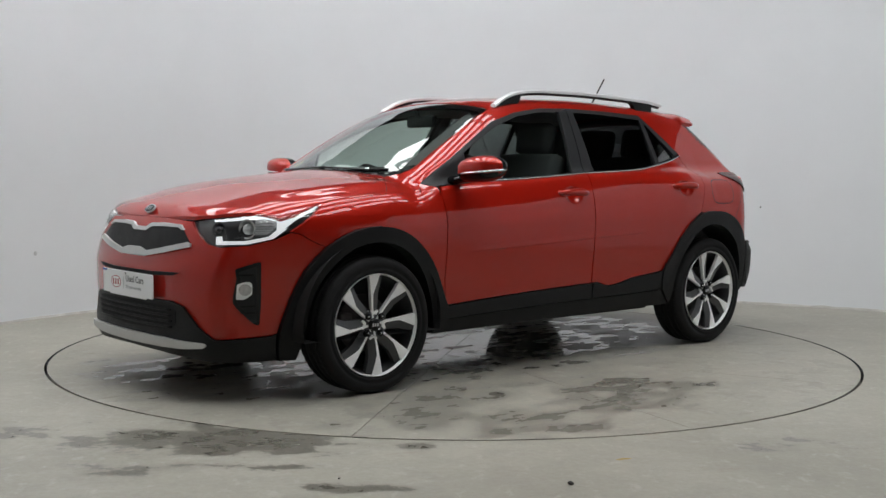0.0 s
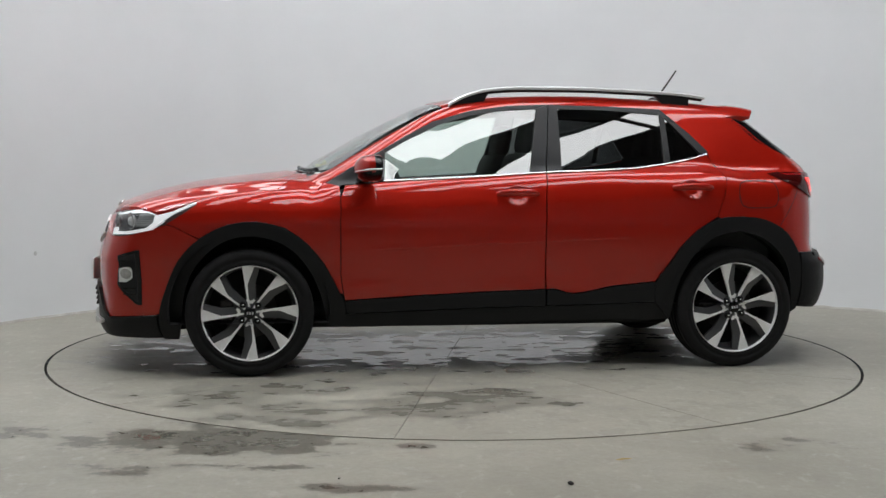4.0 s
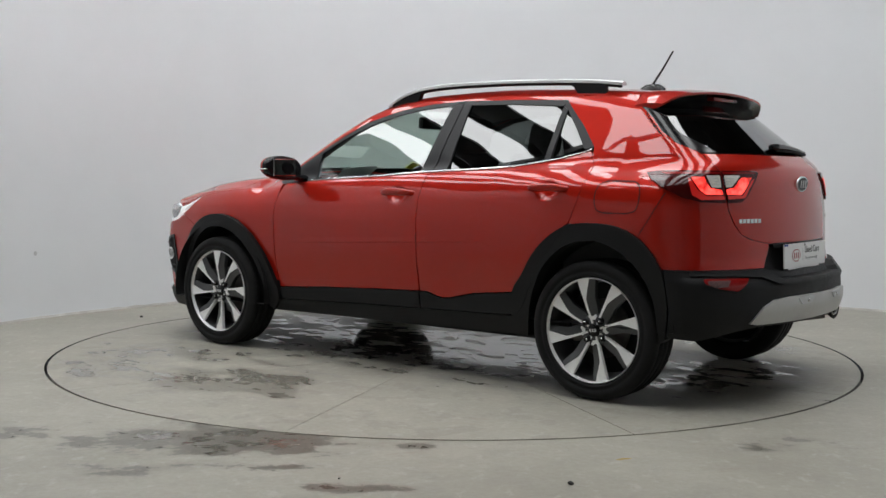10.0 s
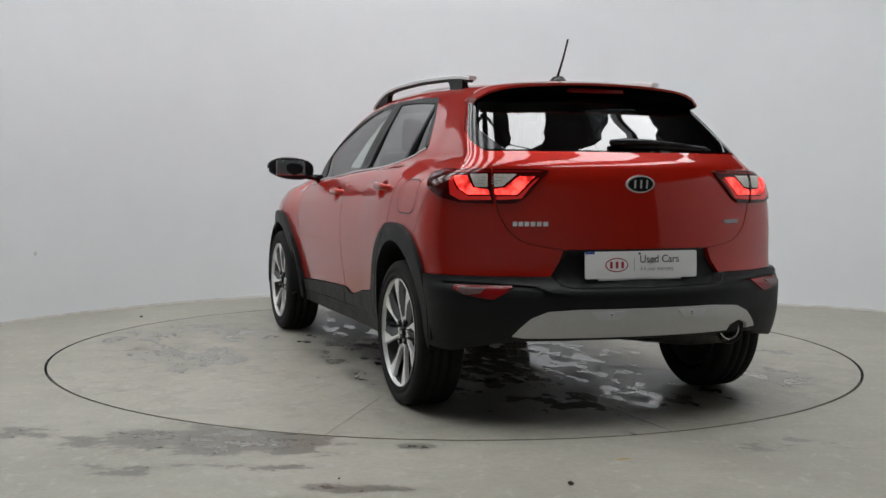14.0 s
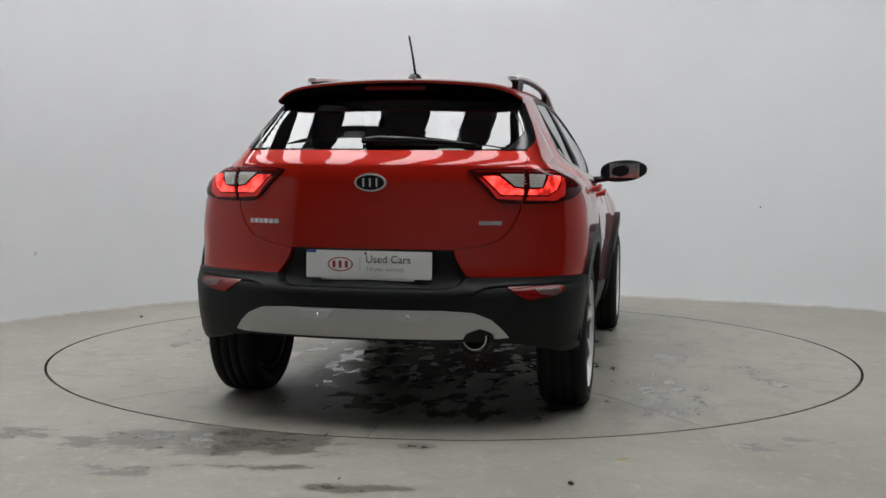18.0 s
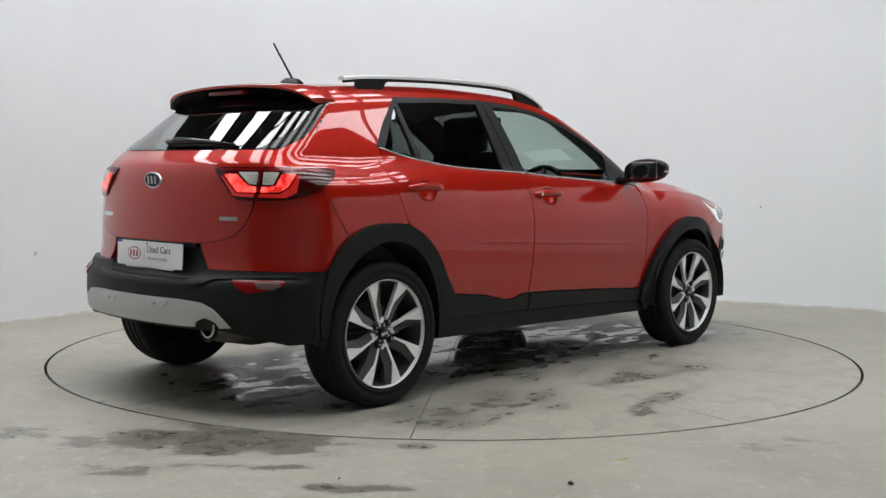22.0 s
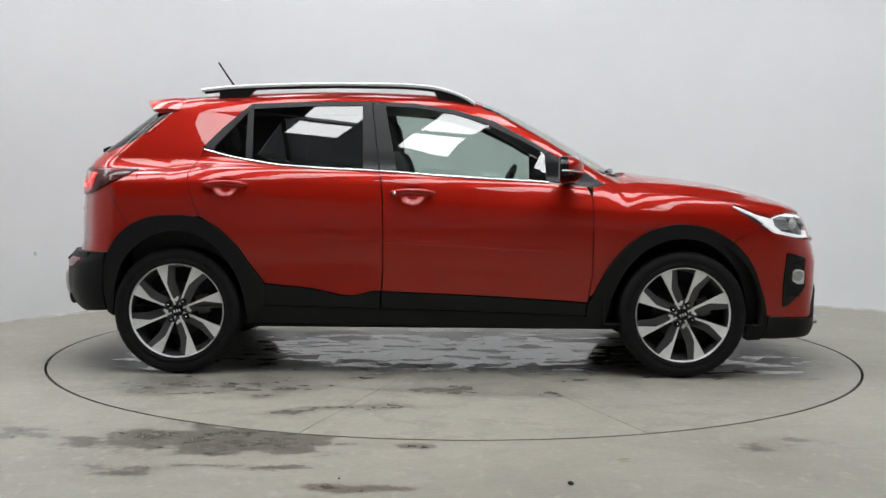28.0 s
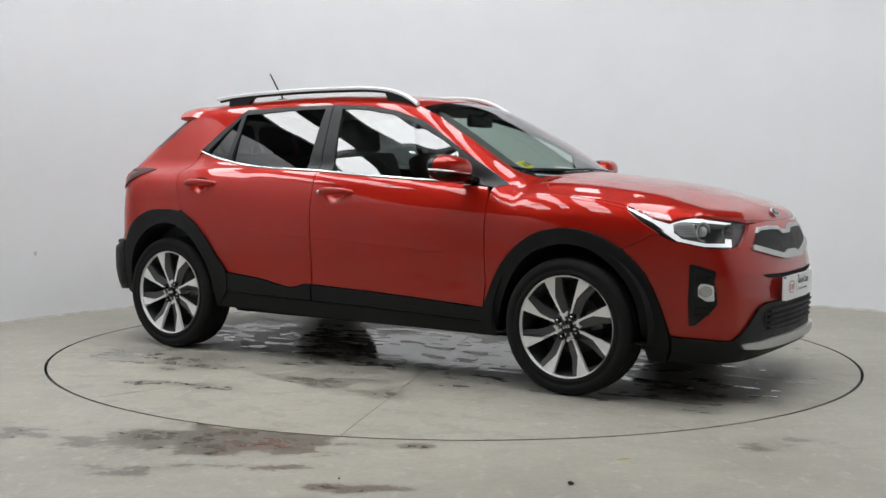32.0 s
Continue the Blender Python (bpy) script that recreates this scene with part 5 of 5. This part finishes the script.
def build_wheel(first, at):
    if first is not None:
        return copy_thing(first, at)
    bm = bmesh.new()
    lathe(bm, [(RIM_R - .003, .010), (RIM_R, .005), (RIM_R - .005, -.001), (.231, -.004), (.230, -.010)], 72)
    wheel = part("wheel", bm, ALLOY, car, "machined silver and grey alloy wheel")
    wheel.matrix_basis = at @ Matrix.Diagonal((1.0175, 1.0175, 1, 1))
    bm = bmesh.new()
    lathe(bm, [(.2305, -.009), (.218, -.05), (.208, -.17), (.222, -.18)], 64)
    part("rim_barrel", bm, ALLOY_DARK, wheel)
    bm = bmesh.new()
    prof = [(RIM_R - .004, -.185), (.262, -.20), (.290, -.198), (.305, -.188)]
    tread = [(.3135, -.178), (.317, -.160), (.317, -.137), (.311, -.135), (.311, -.128), (.318, -.126), (.318, -.095), (.312, -.093), (.312, -.085), (.318, -.083), (.318, -.053), (.311, -.051), (.311, -.044), (.317, -.042), (.317, -.020), (.3135, -.004)]
    prof += tread + [(.304, .006), (.290, .012), (.272, .0145), (.271, .0125), (.258, .0125), (.257, .0145), (.246, .0115), (RIM_R - .002, .002)]
    lathe(bm, prof, 96)
    part("tyre", bm, RUBBER, wheel, "black road tyre with circumferential grooves")
    bm = bmesh.new()
    for k in range(56):
        a = 2 * math.pi * k / 56
        for h0, h1, sk in ((-.172, -.139, .03), (-.041, -.008, -.03)):
            c0, c1 = a, a + sk
            vs = []
            for hh, cc in ((h0, c0), (h1, c1)):
                for da in (-.008, .008):
                    vs.append(bm.verts.new((.3176 * math.cos(cc + da), .3176 * math.sin(cc + da), hh)))
            bm.faces.new((vs[0], vs[1], vs[3], vs[2]))
    tagged(part("tread_pattern", bm, LINER, wheel), kind="stuff")
    # brake disc and dark back of the wheel
    bm = bmesh.new()
    lathe(bm, [(.02, -.075), (.065, -.070), (.068, -.10), (.135, -.10), (.135, -.112), (.02, -.112)], 48)
    part("brake_disc", bm, BRAKE, wheel, "grey iron brake disc")
    bm = bmesh.new()
    lathe(bm, [(.001, -.15), (.209, -.15)], 32)
    part("back_plate", bm, LINER, wheel)
    bm = bmesh.new()
    box(bm, (.085, -.05, -.125), (.15, .05, -.07), .01)
    part("caliper", bm, BRAKE, wheel)
    for k in range(8):
        turn = Matrix.Rotation(2 * math.pi * k / 8 + math.radians(11), 4, "Z")
        # machined face: a thin ray along one side that opens to a broad foot at the rim
        bm = bmesh.new()
        out = [(.030, -.005), (.10, -.005), (.142, -.0085), (.172, -.024), (.200, -.040), (.228, -.055), (.233, -.03), (.2345, .006), (.20, .0055), (.10, .005), (.030, .005)]
        slab(bm, out, .02, turn @ pose(0, 0, -.002))
        for v in bm.verts:
            r = math.hypot(v.co.x, v.co.y)
            v.co.z -= .022 * max(0, 1 - r / .20) ** 1.2
        part("spoke", bm, ALLOY, wheel, smooth=False)
        # grey painted flank, falling back from the face
        bm = bmesh.new()
        rim_side = [(.034, -.0045), (.10, -.0045), (.142, -.008), (.172, -.0235), (.200, -.0395), (.226, -.054)]
        far_side = [(.050, -.036), (.100, -.043), (.140, -.047), (.168, -.058), (.196, -.070), (.220, -.079)]
        up = [[bm.verts.new((x, y, z)) for x, y in line] for line, z in ((rim_side, -.0055), (far_side, -.018), (far_side, -.045), (rim_side, -.045))]
        for c, d in zip(up, up[1:]):
            for q in range(5):
                bm.faces.new((c[q], d[q], d[q + 1], c[q + 1]))
        bm.faces.new([row[-1] for row in up])
        bmesh.ops.recalc_face_normals(bm, faces=bm.faces[:])
        for v in bm.verts:
            v.co.z -= .022 * max(0, 1 - math.hypot(v.co.x, v.co.y) / .20) ** 1.2
        bmesh.ops.transform(bm, matrix=turn, verts=bm.verts[:])
        part("spoke_wing", bm, ALLOY_DARK, wheel, smooth=False)
    for k in range(4):
        bm = bmesh.new()
        slab(bm, [(.070, -.016), (.060, .0), (.070, .016), (.062, .022), (.048, .010), (.046, -.010), (.062, -.022)], .02, Matrix.Rotation(k * math.pi / 2, 4, "Z") @ pose(0, 0, -.0155))
        part("hub_barb", bm, ALLOY, wheel, smooth=False)
    bm = bmesh.new()
    lathe(bm, [(.074, -.06), (.074, -.030), (.066, -.022), (.001, -.021)], 40)
    part("hub", bm, ALLOY_DARK, wheel)
    bm = bmesh.new()
    lathe(bm, [(.030, -.022), (.029, -.010), (.024, -.006), (.001, -.005)], 32)
    part("centre_cap", bm, GLOSS_BLACK, wheel, "black centre cap")
    for k in (-1, 0, 1):
        bm = bmesh.new()
        box(bm, (k * .013 - .004, -.007, -.006), (k * .013 + .004, .007, -.0035))
        part("cap_mark", bm, BADGE, wheel, smooth=False)
    for k in range(4):
        a = math.pi / 4 + k * math.pi / 2
        bm = bmesh.new()
        lathe(bm, [(.0165, -.024), (.0155, -.010), (.011, -.006), (.001, -.006)], 14, pose(.054 * math.cos(a), .054 * math.sin(a), 0))
        part("wheel_bolt", bm, GLOSS_BLACK, wheel)
        bm = bmesh.new()
        lathe(bm, [(.0055, -.009), (.004, -.006), (.0005, -.0055)], 8, pose(.054 * math.cos(a), .054 * math.sin(a), .002))
        part("bolt_head", bm, CHROME, wheel)
    return wheel


FACE_Y = .838
first = None
for x0, s, spin in ((1.283, 1, -3), (-1.293, 1, 8), (1.283, -1, 17), (-1.293, -1, 12.5)):
    base = pose(x0, s * FACE_Y, .3115) @ (Matrix.Rotation(-math.pi / 2, 4, "X") if s > 0 else Matrix.Rotation(math.pi / 2, 4, "X")) @ Matrix.Rotation(math.radians(spin), 4, "Z")
    w = build_wheel(first, base)
    first = first or w

# ---- roof rails, antenna, mirrors ----
for s in (1, -1):
    line = [(-1.235, 1.461), (-1.09, 1.477), (-.8, 1.491), (-.49, 1.498), (-.2, 1.496), (-.07, 1.490), (.03, 1.477), (.115, 1.453), (.18, 1.423), (.225, 1.396)]
    fz = lut([q[0] for q in line], [q[1] for q in line])
    xs = spread(-1.235, .225, 34)
    bm = bmesh.new()
    rows = []
    for x in xs:
        z = float(fz(x))
        y = .475 + .02 * max(0, (x + .1) / .33) ** 2
        sink = .016
        col = [(y + .019, z - sink), (y + .020, z - .004), (y + .012, z + .003), (y - .012, z + .003), (y - .020, z - .004), (y - .019, z - sink)]
        rows.append([bm.verts.new((x, s * a, b)) for a, b in col])
    for a, b in zip(rows, rows[1:]):
        for k in range(6):
            bm.faces.new((a[k], a[(k + 1) % 6], b[(k + 1) % 6], b[k]))
    bm.faces.new(rows[0])
    bm.faces.new(rows[-1])
    bmesh.ops.recalc_face_normals(bm, faces=bm.faces[:])
    crisp(bm, 50)
    rail = part("roof_rail", bm, RAIL_SILVER, car, "silver roof rail with black feet")
    for x0, x1 in ((-1.14, -.94), (-.02, .20)):
        bm = bmesh.new()
        rows = []
        for k, x in enumerate(spread(x0, x1, 10)):
            z1 = float(fz(x)) - .014
            if x0 < -.5:
                z1 = z1 if k < 8 else z1
                z0 = float(top_z(x, .47)) - .01 if k < 8 else z1 - .012 * (10 - k)
            else:
                z0 = max(float(top_z(x, .47)) - .01, 0) if k > 1 else z1 - .012
            z0 = min(z0, z1 - .004)
            y = .475 + .02 * max(0, (x + .1) / .33) ** 2
            rows.append([bm.verts.new((x, s * a, b)) for a, b in ((y + .014, z1), (y - .014, z1), (y - .014, z0), (y + .014, z0))])
        for a, b in zip(rows, rows[1:]):
            for k in range(4):
                bm.faces.new((a[k], a[(k + 1) % 4], b[(k + 1) % 4], b[k]))
        bm.faces.new(rows[0])
        bm.faces.new(rows[-1])
        bmesh.ops.recalc_face_normals(bm, faces=bm.faces[:])
        part("rail_foot", bm, BLACK, rail, "black rail foot", smooth=False)
    bm = bmesh.new()
    tube(bm, [(x, s * .475, float(fz(x)) - .019) for x in spread(-1.22, .10, 22)], .011, 6)
    part("rail_underside", bm, BLACK, rail)

bm = bmesh.new()
lathe(bm, [(.036, 0), (.033, .014), (.020, .032), (.001, .037)], 24)
bmesh.ops.scale(bm, vec=(2.1, .95, 1), verts=bm.verts[:])
bmesh.ops.transform(bm, matrix=pose(-1.135, 0, float(top_z(-1.135, 0)) - .002), verts=bm.verts[:])
antenna = part("antenna", bm, GLOSS_BLACK, car, "black rod antenna on the roof")
bm = bmesh.new()
z0 = float(top_z(-1.135, 0)) + .018
tube(bm, [(-1.125, 0, z0), (-1.14, 0, z0 + .02), (-1.19, 0, z0 + .09), (-1.248, .004, 1.648)], [.008, .006, .005, .0045], 8)
part("rod", bm, RUBBER, antenna)


def build_mirror(s):
    bm = bmesh.new()
    bmesh.ops.create_uvsphere(bm, u_segments=32, v_segments=20, radius=1)
    for v in bm.verts:
        x, y, z = v.co
        q = lambda t, p: math.copysign(abs(t) ** p, t)
        x, y, z = q(x, .8), q(y, .75), q(z, .75)
        if x < -.25:
            x = -.25 + (x + .25) * .12
        f = 1 - .25 * max(0, y) ** 2
        v.co = (.092 * x * f, s * (.142 * y), .066 * z * f + .010 * max(y, -1))
    for f in bm.faces:
        f.material_index = 1 if f.calc_center_median().z < -.017 or f.calc_center_median().x < .012 else 0
    bmesh.ops.transform(bm, matrix=pose(.668, s * .902, 1.043) @ pose(0, 0, 0, 0, 0, s * 6), verts=bm.verts[:])
    mir = part("door_mirror", bm, [PAINT, GLOSS_BLACK], car, "red door mirror with black base and silver strip")
    bm = bmesh.new()
    box(bm, (-.004, -.092, -.046), (.004, .092, .046), .003, pose(.641, s * .905, 1.046) @ pose(0, 0, 0, 0, 0, s * 6))
    part("mirror_glass", bm, CHROME, mir, "mirror glass", smooth=False)
    bm = bmesh.new()
    seat_at = pose(.668, s * .902, 1.043) @ pose(0, 0, 0, 0, 0, s * 6)
    pts = []
    for a in spread(-.55, 1.75, 18):
        c = .955
        x, y, z = (math.copysign(abs(t) ** p, t) for t, p in ((math.cos(a) * c, .8), (math.sin(a) * c, .75), (-.19, .75)))
        f = 1 - .25 * max(0, y) ** 2
        pts.append(seat_at @ Vector((.0925 * x * f + .001, s * .143 * y, .066 * z * f + .010 * max(y, -1))))
    tube(bm, pts, [.002] + [.0052] * 16 + [.002], 8)
    part("indicator_strip", bm, CHROME, mir, "bright indicator strip")
    bm = bmesh.new()
    tube(bm, [(.70, s * .705, .985), (.69, s * .76, .990), (.675, s * .83, 1.0), (.665, s * .90, 1.01)], [.042, .034, .028, .03], 12, .55)
    part("mirror_arm", bm, GLOSS_BLACK, mir, "black mirror arm")


for s in (1, -1):
    build_mirror(s)

# fuel flap on the left quarter, and the joint between the quarter and the bumper skin
def seam(name, lay, line, width, label, closed=False):
    """A fine dark joint along a line on the body."""
    bm = bmesh.new()
    n = len(line)
    pts = [Vector(q) for q in line]
    sides = []
    for i, q in enumerate(pts):
        a, b = (pts[i - 1], pts[(i + 1) % n]) if closed else (pts[max(i - 1, 0)], pts[min(i + 1, n - 1)])
        d = (b - a).normalized()
        sides.append((q + Vector((-d.y, d.x)) * width / 2, q - Vector((-d.y, d.x)) * width / 2))
    for i in range(n if closed else n - 1):
        (a, b), (c, d) = sides[i], sides[(i + 1) % n]
        panel(bm, lay, [tuple(a), tuple(c), tuple(d), tuple(b)], off=.0022, thick=.0, cell=.2)
    return part(name, bm, LINER, car, label)


flap = round_off(round_off([(-1.300, .992), (-1.522, .992), (-1.522, .848), (-1.300, .848)], .05), .012)
seam("fuel_flap_seam", "left", flap, .0045, "fine dark seam round the fuel flap", True)
for s, lay in SIDES:
    seam("bumper_joint", lay, bend([(-1.640, .945), (-1.60, .868), (-1.530, .752)], 9), .0035, "fine dark joint between quarter and bumper")

# ---- cabin ----
bm = bmesh.new()
box(bm, (-1.0, -.60, .20), (1.75, .60, .27), .02)
box(bm, (-1.75, -.55, .34), (-1.0, .55, .37), .01)
part("underbody", bm, LINER, car)
bm = bmesh.new()
tube(bm, [(-1.9, -.437, .33), (-1.7, -.40, .29), (-1.2, -.25, .26), (.4, -.1, .235)], .035, 10)
part("exhaust_pipe", bm, BRAKE, car)
bm = bmesh.new()
tube(bm, [(-1.293, -.66, .30), (-1.293, 0, .28), (-1.293, .66, .30)], .045, 10)
part("rear_axle", bm, LINER, car)
bm = bmesh.new()
box(bm, (-1.0, -.66, .27), (1.0, .66, .33))
part("cabin_floor", bm, CABIN, car)
bm = bmesh.new()
panel(bm, "top", [(.24, .48), (.24, -.48), (-1.30, -.48), (-1.30, .48)], off=-.045, thick=.0, cell=.1)
part("headlining", bm, LINING, car)
bm = bmesh.new()
rows = []
for k in range(13):
    y = -.66 + 1.32 * k / 12
    w = 1 - .10 * abs(y) / .66
    col = [(.98 * w, .60), (.98 * w, .90), (.90 * w, .955), (.72, .962), (.58, .94), (.52, .86), (.55, .70), (.60, .55)]
    rows.append([bm.verts.new((x, y, z)) for x, z in col])
for a, b in zip(rows, rows[1:]):
    for q in range(7):
        bm.faces.new((a[q], a[q + 1], b[q + 1], b[q]))
part("dashboard", bm, CABIN, car, "charcoal plastic dashboard")
bm = bmesh.new()
box(bm, (.10, -.14, .33), (.62, .14, .66), .04)
part("centre_console", bm, CABIN, car)
bm = bmesh.new()
box(bm, (-1.58, -.64, .40), (-1.0, .64, .98), .03)
part("boot_liner", bm, CABIN, car)
bm = bmesh.new()
panel(bm, "top", [(.84, -.10), (.95, -.12), (.96, .16), (.86, .20)], off=-.075, thick=.001)
part("paper_sheet", bm, PAPER, car, "white printed sheet on the dashboard")
bm = bmesh.new()
panel(bm, "top", [(.825, -.50), (.885, -.475), (.89, -.42), (.83, -.43)], off=-.010, thick=.001)
part("sticker", bm, STICKER, windscreen, "yellow sticker inside the windscreen foot")
for k in range(2):
    bm = bmesh.new()
    y = -.478 + .028 * k
    panel(bm, "top", [(.845, y), (.875, y + .005), (.875, y + .02), (.845, y + .015)], off=-.006, thick=.001)
    part("sticker_mark", bm, PRINT_DARK, windscreen, "plain dark mark on the sticker")
wheel_m = pose(.37, -.36, .90) @ Matrix.Rotation(math.radians(-65), 4, "Y")
bm = bmesh.new()
lathe(bm, [(.175 + .016 * math.cos(a), .016 * math.sin(a)) for a in [2 * math.pi * k / 8 for k in range(8)]], 40, wheel_m, closed=True)
steering = part("steering_wheel", bm, GLOSS_BLACK, car, "black steering wheel on the right")
bm = bmesh.new()
lathe(bm, [(.06, -.02), (.055, .018), (.001, .025)], 24, wheel_m)
for a in (0, 2.1, 4.2):
    tube(bm, [wheel_m @ Vector((.05 * math.cos(a), .05 * math.sin(a), 0)), wheel_m @ Vector((.172 * math.cos(a), .172 * math.sin(a), 0))], .014, 6)
part("steering_boss", bm, CABIN, steering)
bm = bmesh.new()
box(bm, (.30, -.12, 1.28), (.335, .12, 1.35), .015)
tube(bm, [(.33, 0, 1.33), (.37, 0, 1.37)], .012, 6)
part("rear_view_mirror", bm, GLOSS_BLACK, car)


def seat(name, x, y, w, lean, base=True):
    bm = bmesh.new()
    box(bm, (-.28, -w / 2, -.06), (.26, w / 2, .10), .05, pose(x, y, .52))
    cushion = part(name, bm, CLOTH, car, "dark cloth car seat")
    bm = bmesh.new()
    box(bm, (-.06, -w / 2 + .01, 0), (.06, w / 2 - .01, .60), .05, pose(x - .24, y, .56, 0, -lean))
    part("backrest", bm, CLOTH, cushion)
    heads = (0,) if w < .7 else (-.36, 0, .36)
    for h in heads:
        bm = bmesh.new()
        box(bm, (-.05, -.13, 0), (.045, .13, .19), .045, pose(x - .24 - .61 * math.sin(math.radians(lean)), y + h, .56 + .60 * math.cos(math.radians(lean)), 0, -lean * .6))
        tube(bm, [(x - .40, y + h - .06, 1.06), (x - .42, y + h - .06, 1.18)], .006, 6)
        tube(bm, [(x - .40, y + h + .06, 1.06), (x - .42, y + h + .06, 1.18)], .006, 6)
        part("headrest", bm, CLOTH, cushion)


seat("front_seat", .20, .36, .50, 18)
seat("front_seat", .20, -.36, .50, 18)
seat("rear_seat", -.72, 0, 1.24, 20)


def motions():
    turn = lambda t: 221.4009 - 7.91189 * t
    times = [float(k) for k in range(33)]
    walk(turntable, [(t, pose(0, 0, 0, 0, 0, turn(t))) for t in times])
    walk(car, [(t, pose(0, 0, 0, 0, 0, turn(t)) @ pose(-.1142, -.0537, .012)) for t in times])


motions()
